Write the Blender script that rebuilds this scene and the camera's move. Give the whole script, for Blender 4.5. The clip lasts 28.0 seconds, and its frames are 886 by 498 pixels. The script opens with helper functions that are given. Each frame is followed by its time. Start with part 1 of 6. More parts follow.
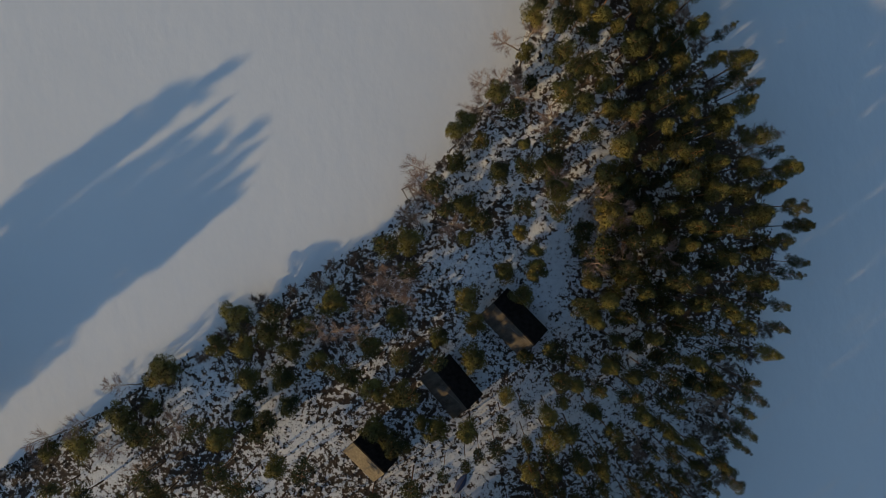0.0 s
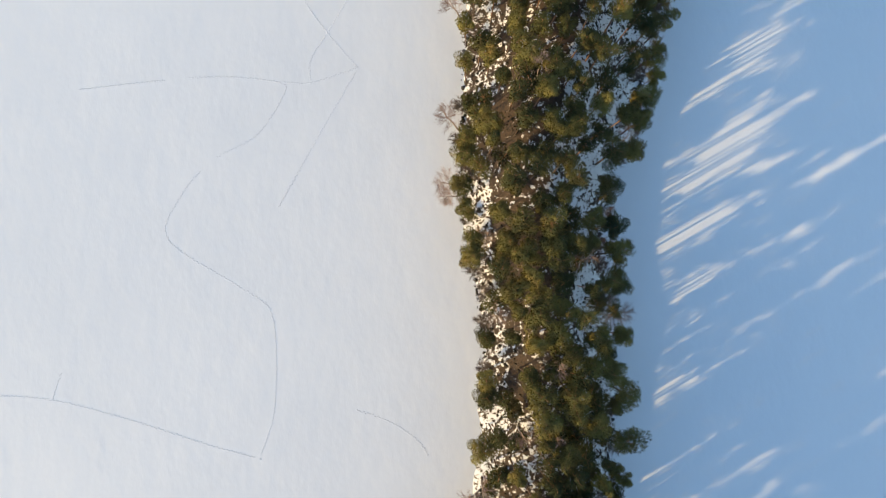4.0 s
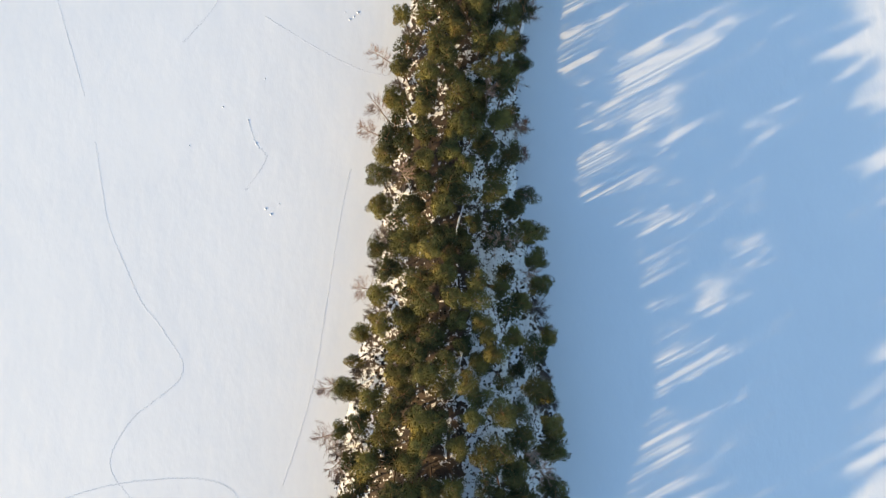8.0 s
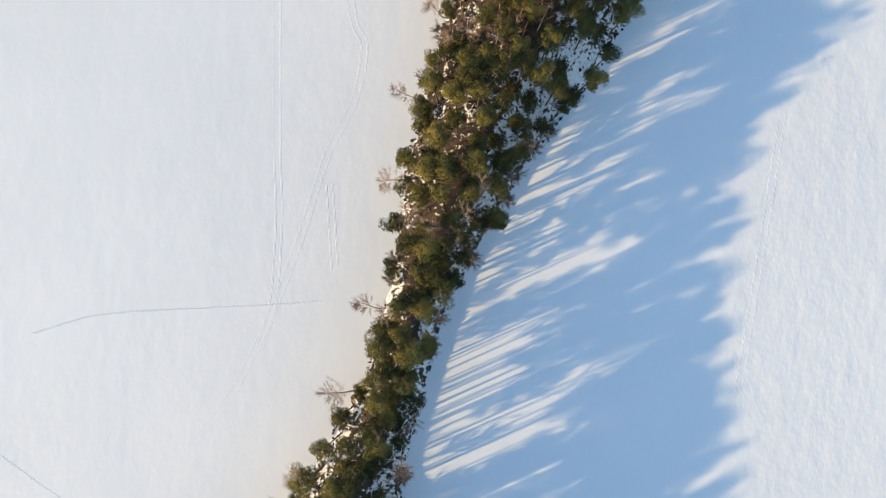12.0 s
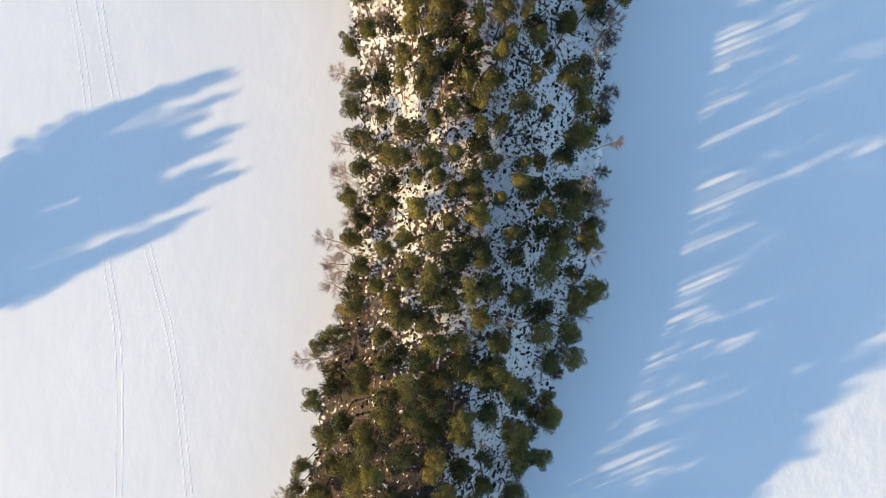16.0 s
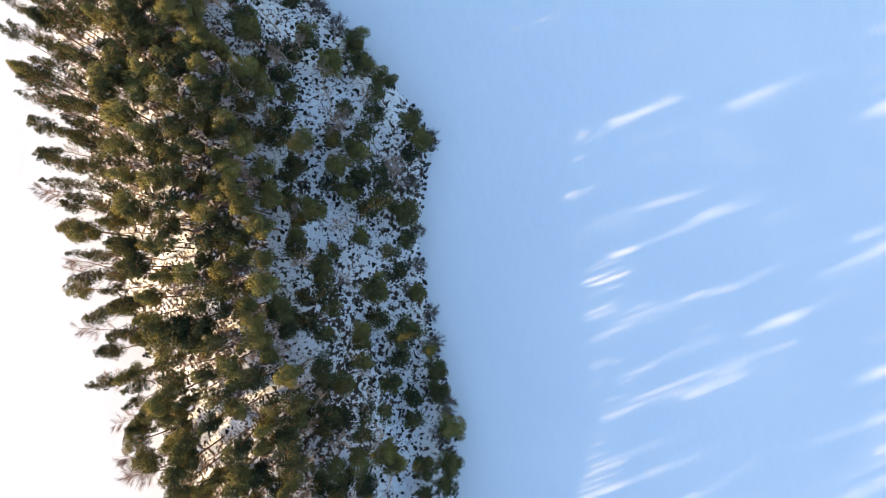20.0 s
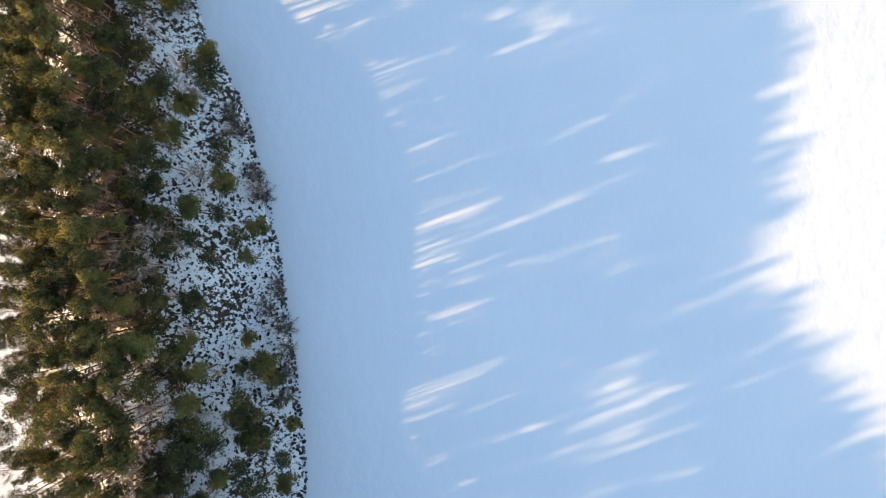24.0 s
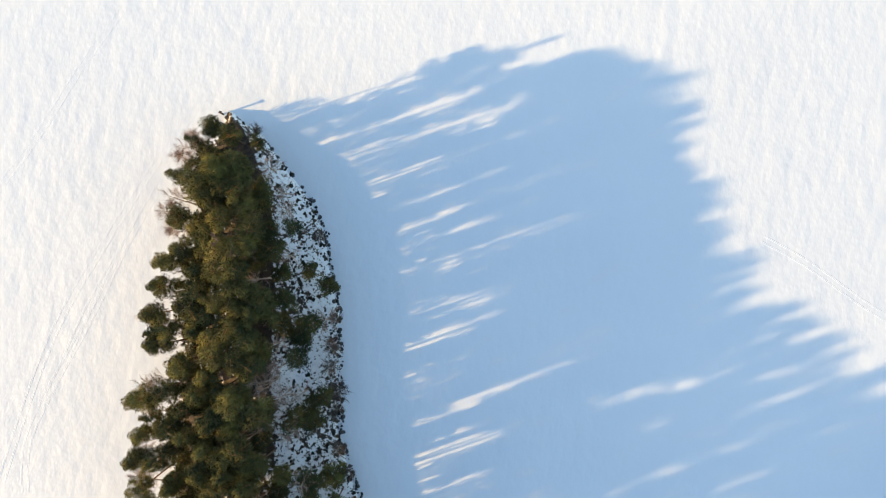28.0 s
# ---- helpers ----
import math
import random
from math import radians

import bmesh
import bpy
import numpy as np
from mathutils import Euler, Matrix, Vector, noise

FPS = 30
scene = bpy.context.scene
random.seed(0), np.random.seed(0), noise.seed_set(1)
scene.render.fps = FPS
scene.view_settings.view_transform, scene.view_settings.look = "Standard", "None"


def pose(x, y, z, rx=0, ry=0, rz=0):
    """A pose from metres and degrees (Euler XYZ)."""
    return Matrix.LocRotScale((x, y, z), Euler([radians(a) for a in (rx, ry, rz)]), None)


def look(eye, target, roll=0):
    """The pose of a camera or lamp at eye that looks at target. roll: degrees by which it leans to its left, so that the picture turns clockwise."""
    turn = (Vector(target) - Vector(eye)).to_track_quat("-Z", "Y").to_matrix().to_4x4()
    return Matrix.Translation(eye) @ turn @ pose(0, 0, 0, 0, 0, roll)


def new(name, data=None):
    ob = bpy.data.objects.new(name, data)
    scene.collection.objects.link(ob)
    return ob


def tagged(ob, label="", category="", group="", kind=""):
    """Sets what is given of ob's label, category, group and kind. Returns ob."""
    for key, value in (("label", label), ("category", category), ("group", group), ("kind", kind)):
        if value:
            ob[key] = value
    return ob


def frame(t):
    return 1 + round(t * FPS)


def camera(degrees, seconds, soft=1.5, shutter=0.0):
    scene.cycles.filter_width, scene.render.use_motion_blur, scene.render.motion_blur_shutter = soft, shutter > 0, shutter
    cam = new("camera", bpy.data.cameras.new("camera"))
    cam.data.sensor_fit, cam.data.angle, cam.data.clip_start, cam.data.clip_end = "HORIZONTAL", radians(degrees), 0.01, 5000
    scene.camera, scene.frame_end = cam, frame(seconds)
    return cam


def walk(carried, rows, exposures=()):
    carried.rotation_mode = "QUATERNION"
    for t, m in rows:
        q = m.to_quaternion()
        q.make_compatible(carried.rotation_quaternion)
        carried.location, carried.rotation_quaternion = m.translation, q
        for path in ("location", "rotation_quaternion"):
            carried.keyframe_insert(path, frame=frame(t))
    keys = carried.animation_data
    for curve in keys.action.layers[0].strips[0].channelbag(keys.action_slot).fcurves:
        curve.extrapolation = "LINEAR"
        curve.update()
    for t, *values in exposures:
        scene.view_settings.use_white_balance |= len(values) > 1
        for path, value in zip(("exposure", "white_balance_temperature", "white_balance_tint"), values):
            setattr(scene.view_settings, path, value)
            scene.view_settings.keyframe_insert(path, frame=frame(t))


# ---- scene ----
# ---------------------------------------------------------------- camera
cam = camera(66, 28.0, soft=0.6)
PATH = [
    (0, pose(-0.01, -0.01, 113.55, -1.31, 0.90, 0.02)),
    (0.5, pose(0.87, 8.40, 112.43, -0.11, 0.30, 1.97)),
    (1, pose(1.76, 17.91, 111.88, 0.92, -0.13, 3.93)),
    (1.5, pose(2.29, 26.41, 111.83, 1.67, -0.35, 5.21)),
    (2, pose(3.19, 36.67, 111.83, 2.23, -0.44, 5.64)),
    (2.5, pose(4.13, 46.91, 111.61, 2.61, -0.43, 5.82)),
    (3, pose(5.22, 58.55, 111.50, 2.88, -0.41, 5.90)),
    (3.5, pose(6.01, 69.35, 111.48, 3.03, -0.39, 6.08)),
    (5.5, pose(10.13, 116.09, 111.59, 2.93, -0.52, 7.20)),
    (6, pose(11.88, 128.24, 111.87, 2.76, -0.42, 7.48)),
    (6.5, pose(13.33, 139.95, 112.08, 2.57, -0.30, 7.77)),
    (7, pose(14.86, 152.50, 111.96, 2.43, -0.22, 8.08)),
    (7.5, pose(15.95, 163.94, 111.76, 2.33, -0.17, 8.32)),
    (8, pose(16.76, 175.95, 111.66, 2.27, -0.13, 8.64)),
    (8.5, pose(17.49, 187.35, 111.57, 2.17, -0.05, 9.02)),
    (9, pose(18.38, 199.73, 111.49, 2.09, 0.06, 9.28)),
    (9.5, pose(19.28, 211.25, 111.33, 2.01, 0.16, 9.62)),
    (10, pose(20.00, 223.30, 111.18, 1.98, 0.21, 10.09)),
    (10.5, pose(20.80, 234.70, 111.22, 1.94, 0.29, 10.68)),
    (11, pose(21.64, 246.94, 111.34, 1.92, 0.43, 11.37)),
    (11.5, pose(22.51, 258.21, 111.50, 1.90, 0.56, 11.99)),
    (12, pose(23.16, 270.14, 111.67, 1.89, 0.66, 12.53)),
    (12.5, pose(23.53, 281.39, 111.70, 1.84, 0.71, 12.94)),
    (14.5, pose(24.80, 328.91, 111.45, 1.66, 0.48, 13.53)),
    (15, pose(25.19, 340.97, 111.62, 1.66, 0.40, 13.74)),
    (15.5, pose(25.54, 352.32, 111.82, 1.64, 0.29, 13.95)),
    (16, pose(25.81, 364.34, 111.80, 1.60, 0.19, 14.22)),
    (16.5, pose(26.18, 375.79, 111.71, 1.54, 0.14, 14.48)),
    (17, pose(26.70, 388.36, 112.00, 1.53, 0.19, 14.82)),
    (17.5, pose(27.49, 399.94, 112.15, 1.53, 0.28, 15.17)),
    (18, pose(27.84, 411.92, 112.13, 1.54, 0.40, 15.38)),
    (18.5, pose(28.38, 423.42, 111.93, 1.52, 0.51, 15.54)),
    (19, pose(29.03, 436.05, 111.89, 1.49, 0.61, 15.63)),
    (19.5, pose(29.14, 447.61, 111.79, 1.51, 0.59, 15.81)),
    (20, pose(28.21, 459.38, 112.09, 1.54, 0.52, 16.05)),
    (20.5, pose(26.16, 470.20, 112.21, 1.52, 0.45, 16.18)),
    (21, pose(22.76, 481.70, 111.91, 1.48, 0.40, 16.12)),
    (21.5, pose(18.88, 492.23, 111.68, 1.42, 0.39, 16.14)),
    (23.5, pose(1.13, 537.73, 112.53, 1.23, 0.40, 16.77)),
    (24, pose(-3.65, 549.07, 112.45, 1.24, 0.40, 16.95)),
    (24.5, pose(-7.99, 559.84, 112.37, 1.28, 0.40, 16.98)),
    (25, pose(-13.02, 571.17, 112.26, 1.36, 0.38, 17.06)),
    (25.5, pose(-18.63, 580.57, 112.27, 1.42, 0.32, 17.21)),
    (26, pose(-25.55, 589.72, 112.35, 1.49, 0.26, 17.30)),
    (26.5, pose(-32.88, 597.89, 112.38, 1.57, 0.24, 17.47)),
    (27, pose(-41.23, 606.72, 112.42, 1.66, 0.25, 17.42)),
    (27.5, pose(-49.30, 614.79, 112.45, 1.77, 0.28, 17.43)),
    (28, pose(-57.93, 623.51, 112.26, 1.90, 0.31, 17.54)),
]
EXPOSURES = [
    (0.0, -0.1, 6500, 10), (0.5, 1.15, 6500, 10), (1.0, 1.8, 6500, 10), (1.5, 1.65, 6500, 10), (2.0, 1.45, 6500, 10), (3.0, 1.25, 6450, 10),
    (6.0, 1.26, 6450, 10), (7.0, 1.34, 6450, 10), (8.0, 1.40, 6450, 10), (11.0, 1.37, 6500, 10), (12.5, 1.34, 6550, 10), (14.5, 1.42, 6500, 11), (17.0, 1.49, 6450, 12), (18.5, 1.64, 6450, 13),
    (20.0, 1.92, 6450, 16), (21.5, 2.02, 6550, 16), (23.5, 1.86, 6950, 15), (25.0, 1.78, 7150, 13), (27.0, 1.67, 7100, 12), (28.0, 1.62, 7000, 11),
]
walk(cam, PATH, EXPOSURES)

# ---------------------------------------------------------------- light
SHADE_AZ, SUN_EL = 36.5, 13.0          # where the shadows point, and the height of the sun
world = bpy.data.worlds.new("winter_sky")
scene.world = world
world.use_nodes = True
wn = world.node_tree.nodes
sky = wn.new("ShaderNodeTexSky")
sky.sky_type, sky.sun_disc = "NISHITA", False
sky.sun_elevation, sky.sun_rotation = radians(SUN_EL), radians(270 - SHADE_AZ)
sky.altitude, sky.air_density, sky.dust_density, sky.ozone_density = 100, 1.2, 0.4, 2.4
wn["Background"].inputs["Strength"].default_value = 0.115
world.node_tree.links.new(sky.outputs[0], wn["Background"].inputs["Color"])
sun_data = bpy.data.lights.new("sun", "SUN")
sun_data.energy, sun_data.angle, sun_data.color = 2.87, radians(0.75), (1.0, 0.72, 0.34)
sun = new("sun", sun_data)
SUN_WAY = Vector((math.cos(radians(SHADE_AZ)) * math.cos(radians(SUN_EL)), math.sin(radians(SHADE_AZ)) * math.cos(radians(SUN_EL)), -math.sin(radians(SUN_EL))))
sun.matrix_world = look(Vector((0, 300, 0)) - SUN_WAY * 900, (0, 300, 0))


# ---------------------------------------------------------------- materials
def material(name, rough=0.8):
    m = bpy.data.materials.new(name)
    m.use_nodes = True
    b = m.node_tree.nodes["Principled BSDF"]
    b.inputs["Roughness"].default_value = rough
    return m, m.node_tree.nodes, m.node_tree.links, b


def ramp(nodes, stops):
    r = nodes.new("ShaderNodeValToRGB")
    while len(r.color_ramp.elements) < len(stops):
        r.color_ramp.elements.new(0.5)
    for e, (at, c) in zip(r.color_ramp.elements, stops):
        e.position, e.color = at, (*c, 1)
    return r


def noise_node(nodes, links, scale, detail=4, rough=0.55, stretch=None, turn=0.0):
    co = nodes.new("ShaderNodeTexCoord")
    out = co.outputs["Object"]
    if stretch:
        mp = nodes.new("ShaderNodeMapping")
        mp.inputs["Scale"].default_value, mp.inputs["Rotation"].default_value = stretch, (0, 0, turn)
        links.new(out, mp.inputs["Vector"])
        out = mp.outputs[0]
    n = nodes.new("ShaderNodeTexNoise")
    n.inputs["Scale"].default_value, n.inputs["Detail"].default_value, n.inputs["Roughness"].default_value = scale, detail, rough
    links.new(out, n.inputs["Vector"])
    return n


def bump(nodes, links, b, height, strength, distance, under=None):
    k = nodes.new("ShaderNodeBump")
    k.inputs["Strength"].default_value, k.inputs["Distance"].default_value = strength, distance
    links.new(height, k.inputs["Height"])
    if under:
        links.new(under.outputs[0], k.inputs["Normal"])
    links.new(k.outputs[0], b.inputs["Normal"])
    return k


def snow_material():
    """Wind-packed snow on the ice: soft drifts, small crusty ripples, faint tint."""
    m, n, l, b = material("lake_snow", 0.65)
    wide = noise_node(n, l, 0.02, 5, 0.6)
    tint = ramp(n, [(0.3, (0.80, 0.815, 0.835)), (0.7, (0.87, 0.875, 0.88))])
    l.new(wide.outputs[0], tint.inputs[0])
    l.new(tint.outputs[0], b.inputs["Base Color"])
    drift = noise_node(n, l, 0.09, 4, 0.5, (1.0, 0.7, 1.0), radians(-20))
    crust = noise_node(n, l, 0.42, 3, 0.5, (1.0, 0.55, 1.0), radians(25))
    k = bump(n, l, b, drift.outputs[0], 0.35, 0.3)
    c = bump(n, l, b, crust.outputs[0], 0.5, 0.2, k)
    co, sep = n.new("ShaderNodeTexCoord"), n.new("ShaderNodeSeparateXYZ")
    l.new(co.outputs["Object"], sep.inputs[0])
    north, east = n.new("ShaderNodeMapRange"), n.new("ShaderNodeMapRange")
    for node, out, lo, hi in ((north, 1, 420, 600), (east, 0, 45, 80)):
        node.inputs["From Min"].default_value, node.inputs["From Max"].default_value = lo, hi
        node.inputs["To Min"].default_value, node.inputs["To Max"].default_value = 0.3, 0.75
        l.new(sep.outputs[out], node.inputs["Value"])
    most = n.new("ShaderNodeMath")
    most.operation = "MAXIMUM"
    l.new(north.outputs[0], most.inputs[0])
    l.new(east.outputs[0], most.inputs[1])
    l.new(most.outputs[0], c.inputs["Strength"])
    return m


def forest_floor_material():
    """Thin patchy snow over brown needles, heather and lichen."""
    m, n, l, b = material("forest_floor", 0.85)
    fine, wide = noise_node(n, l, 1.3, 6, 0.68), noise_node(n, l, 0.09, 3, 0.5)
    mix = n.new("ShaderNodeMath")
    mix.operation, mix.inputs[2].default_value = "MULTIPLY_ADD", 0.0
    mix.inputs[1].default_value = 0.45
    l.new(wide.outputs[0], mix.inputs[0])
    add = n.new("ShaderNodeMath")
    add.operation = "ADD"
    l.new(fine.outputs[0], add.inputs[0])
    l.new(mix.outputs[0], add.inputs[1])
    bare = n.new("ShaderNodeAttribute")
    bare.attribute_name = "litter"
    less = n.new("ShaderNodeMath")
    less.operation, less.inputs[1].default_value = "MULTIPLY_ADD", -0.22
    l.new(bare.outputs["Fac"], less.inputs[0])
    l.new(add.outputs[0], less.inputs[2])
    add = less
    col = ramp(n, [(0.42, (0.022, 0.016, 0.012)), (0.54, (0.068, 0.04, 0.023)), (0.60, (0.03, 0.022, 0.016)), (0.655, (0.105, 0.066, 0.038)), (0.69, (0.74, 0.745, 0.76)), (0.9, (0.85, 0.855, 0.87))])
    l.new(add.outputs[0], col.inputs[0])
    l.new(col.outputs[0], b.inputs["Base Color"])
    bump(n, l, b, fine.outputs[0], 0.6, 0.3)
    return m


def leafy_material(name, dark, light, rough=0.75, spread=0.5, rusty=0.0):
    """Foliage whose hue varies from plant to plant and from clump to clump."""
    m, n, l, b = material(name, rough)
    info, geo = n.new("ShaderNodeObjectInfo"), n.new("ShaderNodeNewGeometry")
    half = n.new("ShaderNodeMath")
    half.operation, half.inputs[1].default_value = "MULTIPLY", spread
    l.new(info.outputs["Random"], half.inputs[0])
    mad = n.new("ShaderNodeMath")
    mad.operation, mad.inputs[1].default_value = "MULTIPLY_ADD", 1 - spread
    l.new(geo.outputs["Random Per Island"], mad.inputs[0])
    l.new(half.outputs[0], mad.inputs[2])
    slow, where = n.new("ShaderNodeTexNoise"), n.new("ShaderNodeNewGeometry")
    slow.inputs["Scale"].default_value, slow.inputs["Detail"].default_value = 0.3, 3
    l.new(where.outputs["Position"], slow.inputs["Vector"])
    drift = n.new("ShaderNodeMapRange")
    for key, value in (("From Min", 0.3), ("From Max", 0.7), ("To Min", -0.34), ("To Max", 0.34)):
        drift.inputs[key].default_value = value
    l.new(slow.outputs[0], drift.inputs["Value"])
    both = n.new("ShaderNodeMath")
    both.operation = "ADD"
    l.new(mad.outputs[0], both.inputs[0])
    l.new(drift.outputs[0], both.inputs[1])
    mid = tuple(0.62 * a + 0.38 * c for a, c in zip(dark, light))
    col = ramp(n, [(0.0, dark), (0.5, mid), (1.0, light)])
    l.new(both.outputs[0], col.inputs[0])
    parts = n.new("ShaderNodeSeparateColor")
    l.new(slow.outputs["Color"], parts.inputs[0])
    patch = n.new("ShaderNodeMapRange")
    for key, value in (("From Min", 0.5), ("From Max", 0.66), ("To Min", 0.0), ("To Max", rusty)):
        patch.inputs[key].default_value = value
    l.new(parts.outputs[1], patch.inputs["Value"])
    warm = n.new("ShaderNodeMix")
    warm.data_type, warm.blend_type = "RGBA", "MULTIPLY"
    warm.inputs["B"].default_value = (1.55, 0.86, 0.7, 1)
    l.new(patch.outputs[0], warm.inputs["Factor"])
    l.new(col.outputs[0], warm.inputs["A"])
    l.new(warm.outputs["Result"], b.inputs["Base Color"])
    b.inputs["Specular IOR Level"].default_value = 0.2
    return m


def bark_material(name, low, high, top, length):
    """Bark that changes along the trunk, with fissures."""
    m, n, l, b = material(name, 0.9)
    co, sep = n.new("ShaderNodeTexCoord"), n.new("ShaderNodeSeparateXYZ")
    l.new(co.outputs["Object"], sep.inputs[0])
    div = n.new("ShaderNodeMath")
    div.operation, div.inputs[1].default_value = "DIVIDE", length
    l.new(sep.outputs[2], div.inputs[0])
    grain = noise_node(n, l, 5.0, 4, 0.6, (1, 1, 0.25))
    mad = n.new("ShaderNodeMath")
    mad.operation, mad.inputs[1].default_value = "MULTIPLY_ADD", 0.5
    l.new(grain.outputs[0], mad.inputs[0])
    l.new(div.outputs[0], mad.inputs[2])
    col = ramp(n, [(0.2, low), (0.6, high), (1.1, top)])
    l.new(mad.outputs[0], col.inputs[0])
    l.new(col.outputs[0], b.inputs["Base Color"])
    bump(n, l, b, grain.outputs[0], 0.6, 0.03)
    return m


SNOW = snow_material()
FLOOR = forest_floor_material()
NEEDLES = leafy_material("pine_needles", (0.024, 0.036, 0.017), (0.26, 0.225, 0.062), 0.8, 0.6, 0.26)
PINE_BARK = bark_material("pine_bark", (0.055, 0.040, 0.031), (0.14, 0.078, 0.045), (0.38, 0.17, 0.072), 13)
BIRCH_BARK = bark_material("birch_bark", (0.20, 0.17, 0.15), (0.50, 0.42, 0.35), (0.46, 0.33, 0.24), 12)
TWIGS = leafy_material("birch_twigs", (0.22, 0.145, 0.115), (0.42, 0.30, 0.24), 0.9)
ALDER = leafy_material("alder_twigs", (0.085, 0.065, 0.055), (0.19, 0.145, 0.12), 0.9)
HEATH = leafy_material("heath", (0.022, 0.022, 0.018), (0.095, 0.066, 0.042), 0.9)
TRACK = material("trodden_snow", 0.8)[0]
TRACK.node_tree.nodes["Principled BSDF"].inputs["Base Color"].default_value = (0.79, 0.80, 0.815, 1)


def plain(name, dark, light, rough=0.85, scale=3.0, stretch=None):
    m, n, l, b = material(name, rough)
    g = noise_node(n, l, scale, 5, 0.65, stretch)
    col = ramp(n, [(0.3, dark), (0.72, light)])
    l.new(g.outputs[0], col.inputs[0])
    l.new(col.outputs[0], b.inputs["Base Color"])
    bump(n, l, b, g.outputs[0], 0.5, 0.03)
    return m


# Roof colours hold the light: dark on shaded slopes, paler streaks on sunward ones.
ROOF = plain("dark_shaded_roof", (0.012, 0.010, 0.009), (0.038, 0.030, 0.026), 0.95, 1.6)
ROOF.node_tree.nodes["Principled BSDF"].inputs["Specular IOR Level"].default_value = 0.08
ROOF_SUNLIT = plain("sunlit_weathered_roof", (0.022, 0.017, 0.013), (0.17, 0.14, 0.11), 0.9, 0.7, (1, 0.4, 1))
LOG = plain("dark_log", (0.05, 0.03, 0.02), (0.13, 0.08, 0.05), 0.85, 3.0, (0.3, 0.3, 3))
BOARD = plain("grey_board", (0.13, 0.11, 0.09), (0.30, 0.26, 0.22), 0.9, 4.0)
# tan stands for sunlight on the small cabin's sunward slope
TAN_ROOF_SUNLIT = plain("sunlit_tan_roof", (0.13, 0.105, 0.075), (0.29, 0.24, 0.17), 0.9, 2.5)
TARP = plain("blue_hull", (0.02, 0.035, 0.10), (0.04, 0.07, 0.18), 0.5, 2.0)
STONE = plain("shore_stone", (0.03, 0.03, 0.032), (0.13, 0.12, 0.115), 0.9, 1.5)


# ---------------------------------------------------------------- mesh helpers
def mesh_of(name, verts, faces, mat, smooth=False):
    me = bpy.data.meshes.new(name)
    me.from_pydata(verts, [], faces)
    me.materials.append(mat)
    if smooth:
        me.polygons.foreach_set("use_smooth", [True] * len(me.polygons))
    me.update()
    return me


def tube(verts, faces, path, radii, sides=5):
    """A tapered tube through the points of path."""
    base = len(verts)
    for i, (p, r) in enumerate(zip(path, radii)):
        way = (path[min(i + 1, len(path) - 1)] - path[max(i - 1, 0)]).normalized()
        a = way.orthogonal().normalized()
        b = way.cross(a)
        for k in range(sides):
            an = 2 * math.pi * k / sides
            verts.append(tuple(p + (a * math.cos(an) + b * math.sin(an)) * r))
    for i in range(len(path) - 1):
        for k in range(sides):
            q, s = base + i * sides, (k + 1) % sides
            faces.append((q + k, q + s, q + sides + s, q + sides + k))
    faces.append(tuple(base + (len(path) - 1) * sides + k for k in range(sides)))


def triangles(name, co, tri, mat):
    """A mesh of triangles from arrays."""
    me = bpy.data.meshes.new(name)
    me.vertices.add(len(co))
    me.vertices.foreach_set("co", co.ravel())
    me.loops.add(tri.size)
    me.loops.foreach_set("vertex_index", tri.ravel())
    me.polygons.add(len(tri))
    me.polygons.foreach_set("loop_start", np.arange(0, tri.size, 3))
    me.materials.append(mat)
    me.update(calc_edges=True)
    me.validate()
    return me


def part(name, me, parent, label=""):
    ob = new(name, me)
    ob.parent = parent
    if label:
        ob["label"] = label
    return ob


# ---------------------------------------------------------------- plan of the island: shores and ridge, by the distance north
LEFT_Y = [-130, -110, -80, -60, -40, -31, -18, -9, 1, 14, 27, 35, 44, 58, 71, 80, 89, 106, 125, 136, 160, 170, 188, 208, 223, 240, 250, 266, 288, 305, 321, 350, 366, 387, 405, 421, 438, 463, 475, 506, 525, 551, 577, 604, 625, 632, 638]
LEFT_X = [-40, -80, -100, -95, -77, -61, -41, -27, -11, -1, 10, 12.5, 16, 16, 15, 13, 10, 7.5, 6, 5, 5, 7, 5, 5, 5, 10, 13, 14, 12, 13, 13, 11, 10, 6, -1, -9, -20, -36, -44, -60, -68, -80, -90, -97, -100.5, -101, -100.5]
RIGHT_Y = [-130, -110, -80, -42, -18, -3, 8, 20, 33, 46, 68, 80, 94, 106, 126, 146, 164, 177, 192, 206, 222, 238, 252, 263, 275, 290, 306, 323, 348, 368, 388, 406, 425, 435, 450, 464, 472, 479, 484, 489, 496, 497.8, 501.2, 508, 514.5, 521, 530, 538.5, 544, 549.5, 555, 560, 564.5, 567, 570, 574, 579, 584.5, 590, 593, 598, 604, 612, 617, 623.5, 628, 632.5, 636, 637.6]
RIGHT_X = [0, 22, 37, 43, 50, 53, 51, 44.5, 38.5, 37.5, 37, 34, 32, 34, 38, 40, 36, 32, 27, 25, 24, 22.5, 23, 23, 26.5, 31, 39, 44.5, 47.5, 48, 46, 43, 39.5, 36, 28, 21.5, 20.5, 20, 14, 5, -5, -9.2, -13, -15.4, -17.8, -20.6, -25, -28.9, -31.4, -34.7, -38, -41, -43.9, -46, -49.5, -53.5, -56.8, -60.3, -64.2, -66, -67.9, -69.9, -72.4, -75.3, -78.8, -82.5, -89.3, -94.5, -99.8]
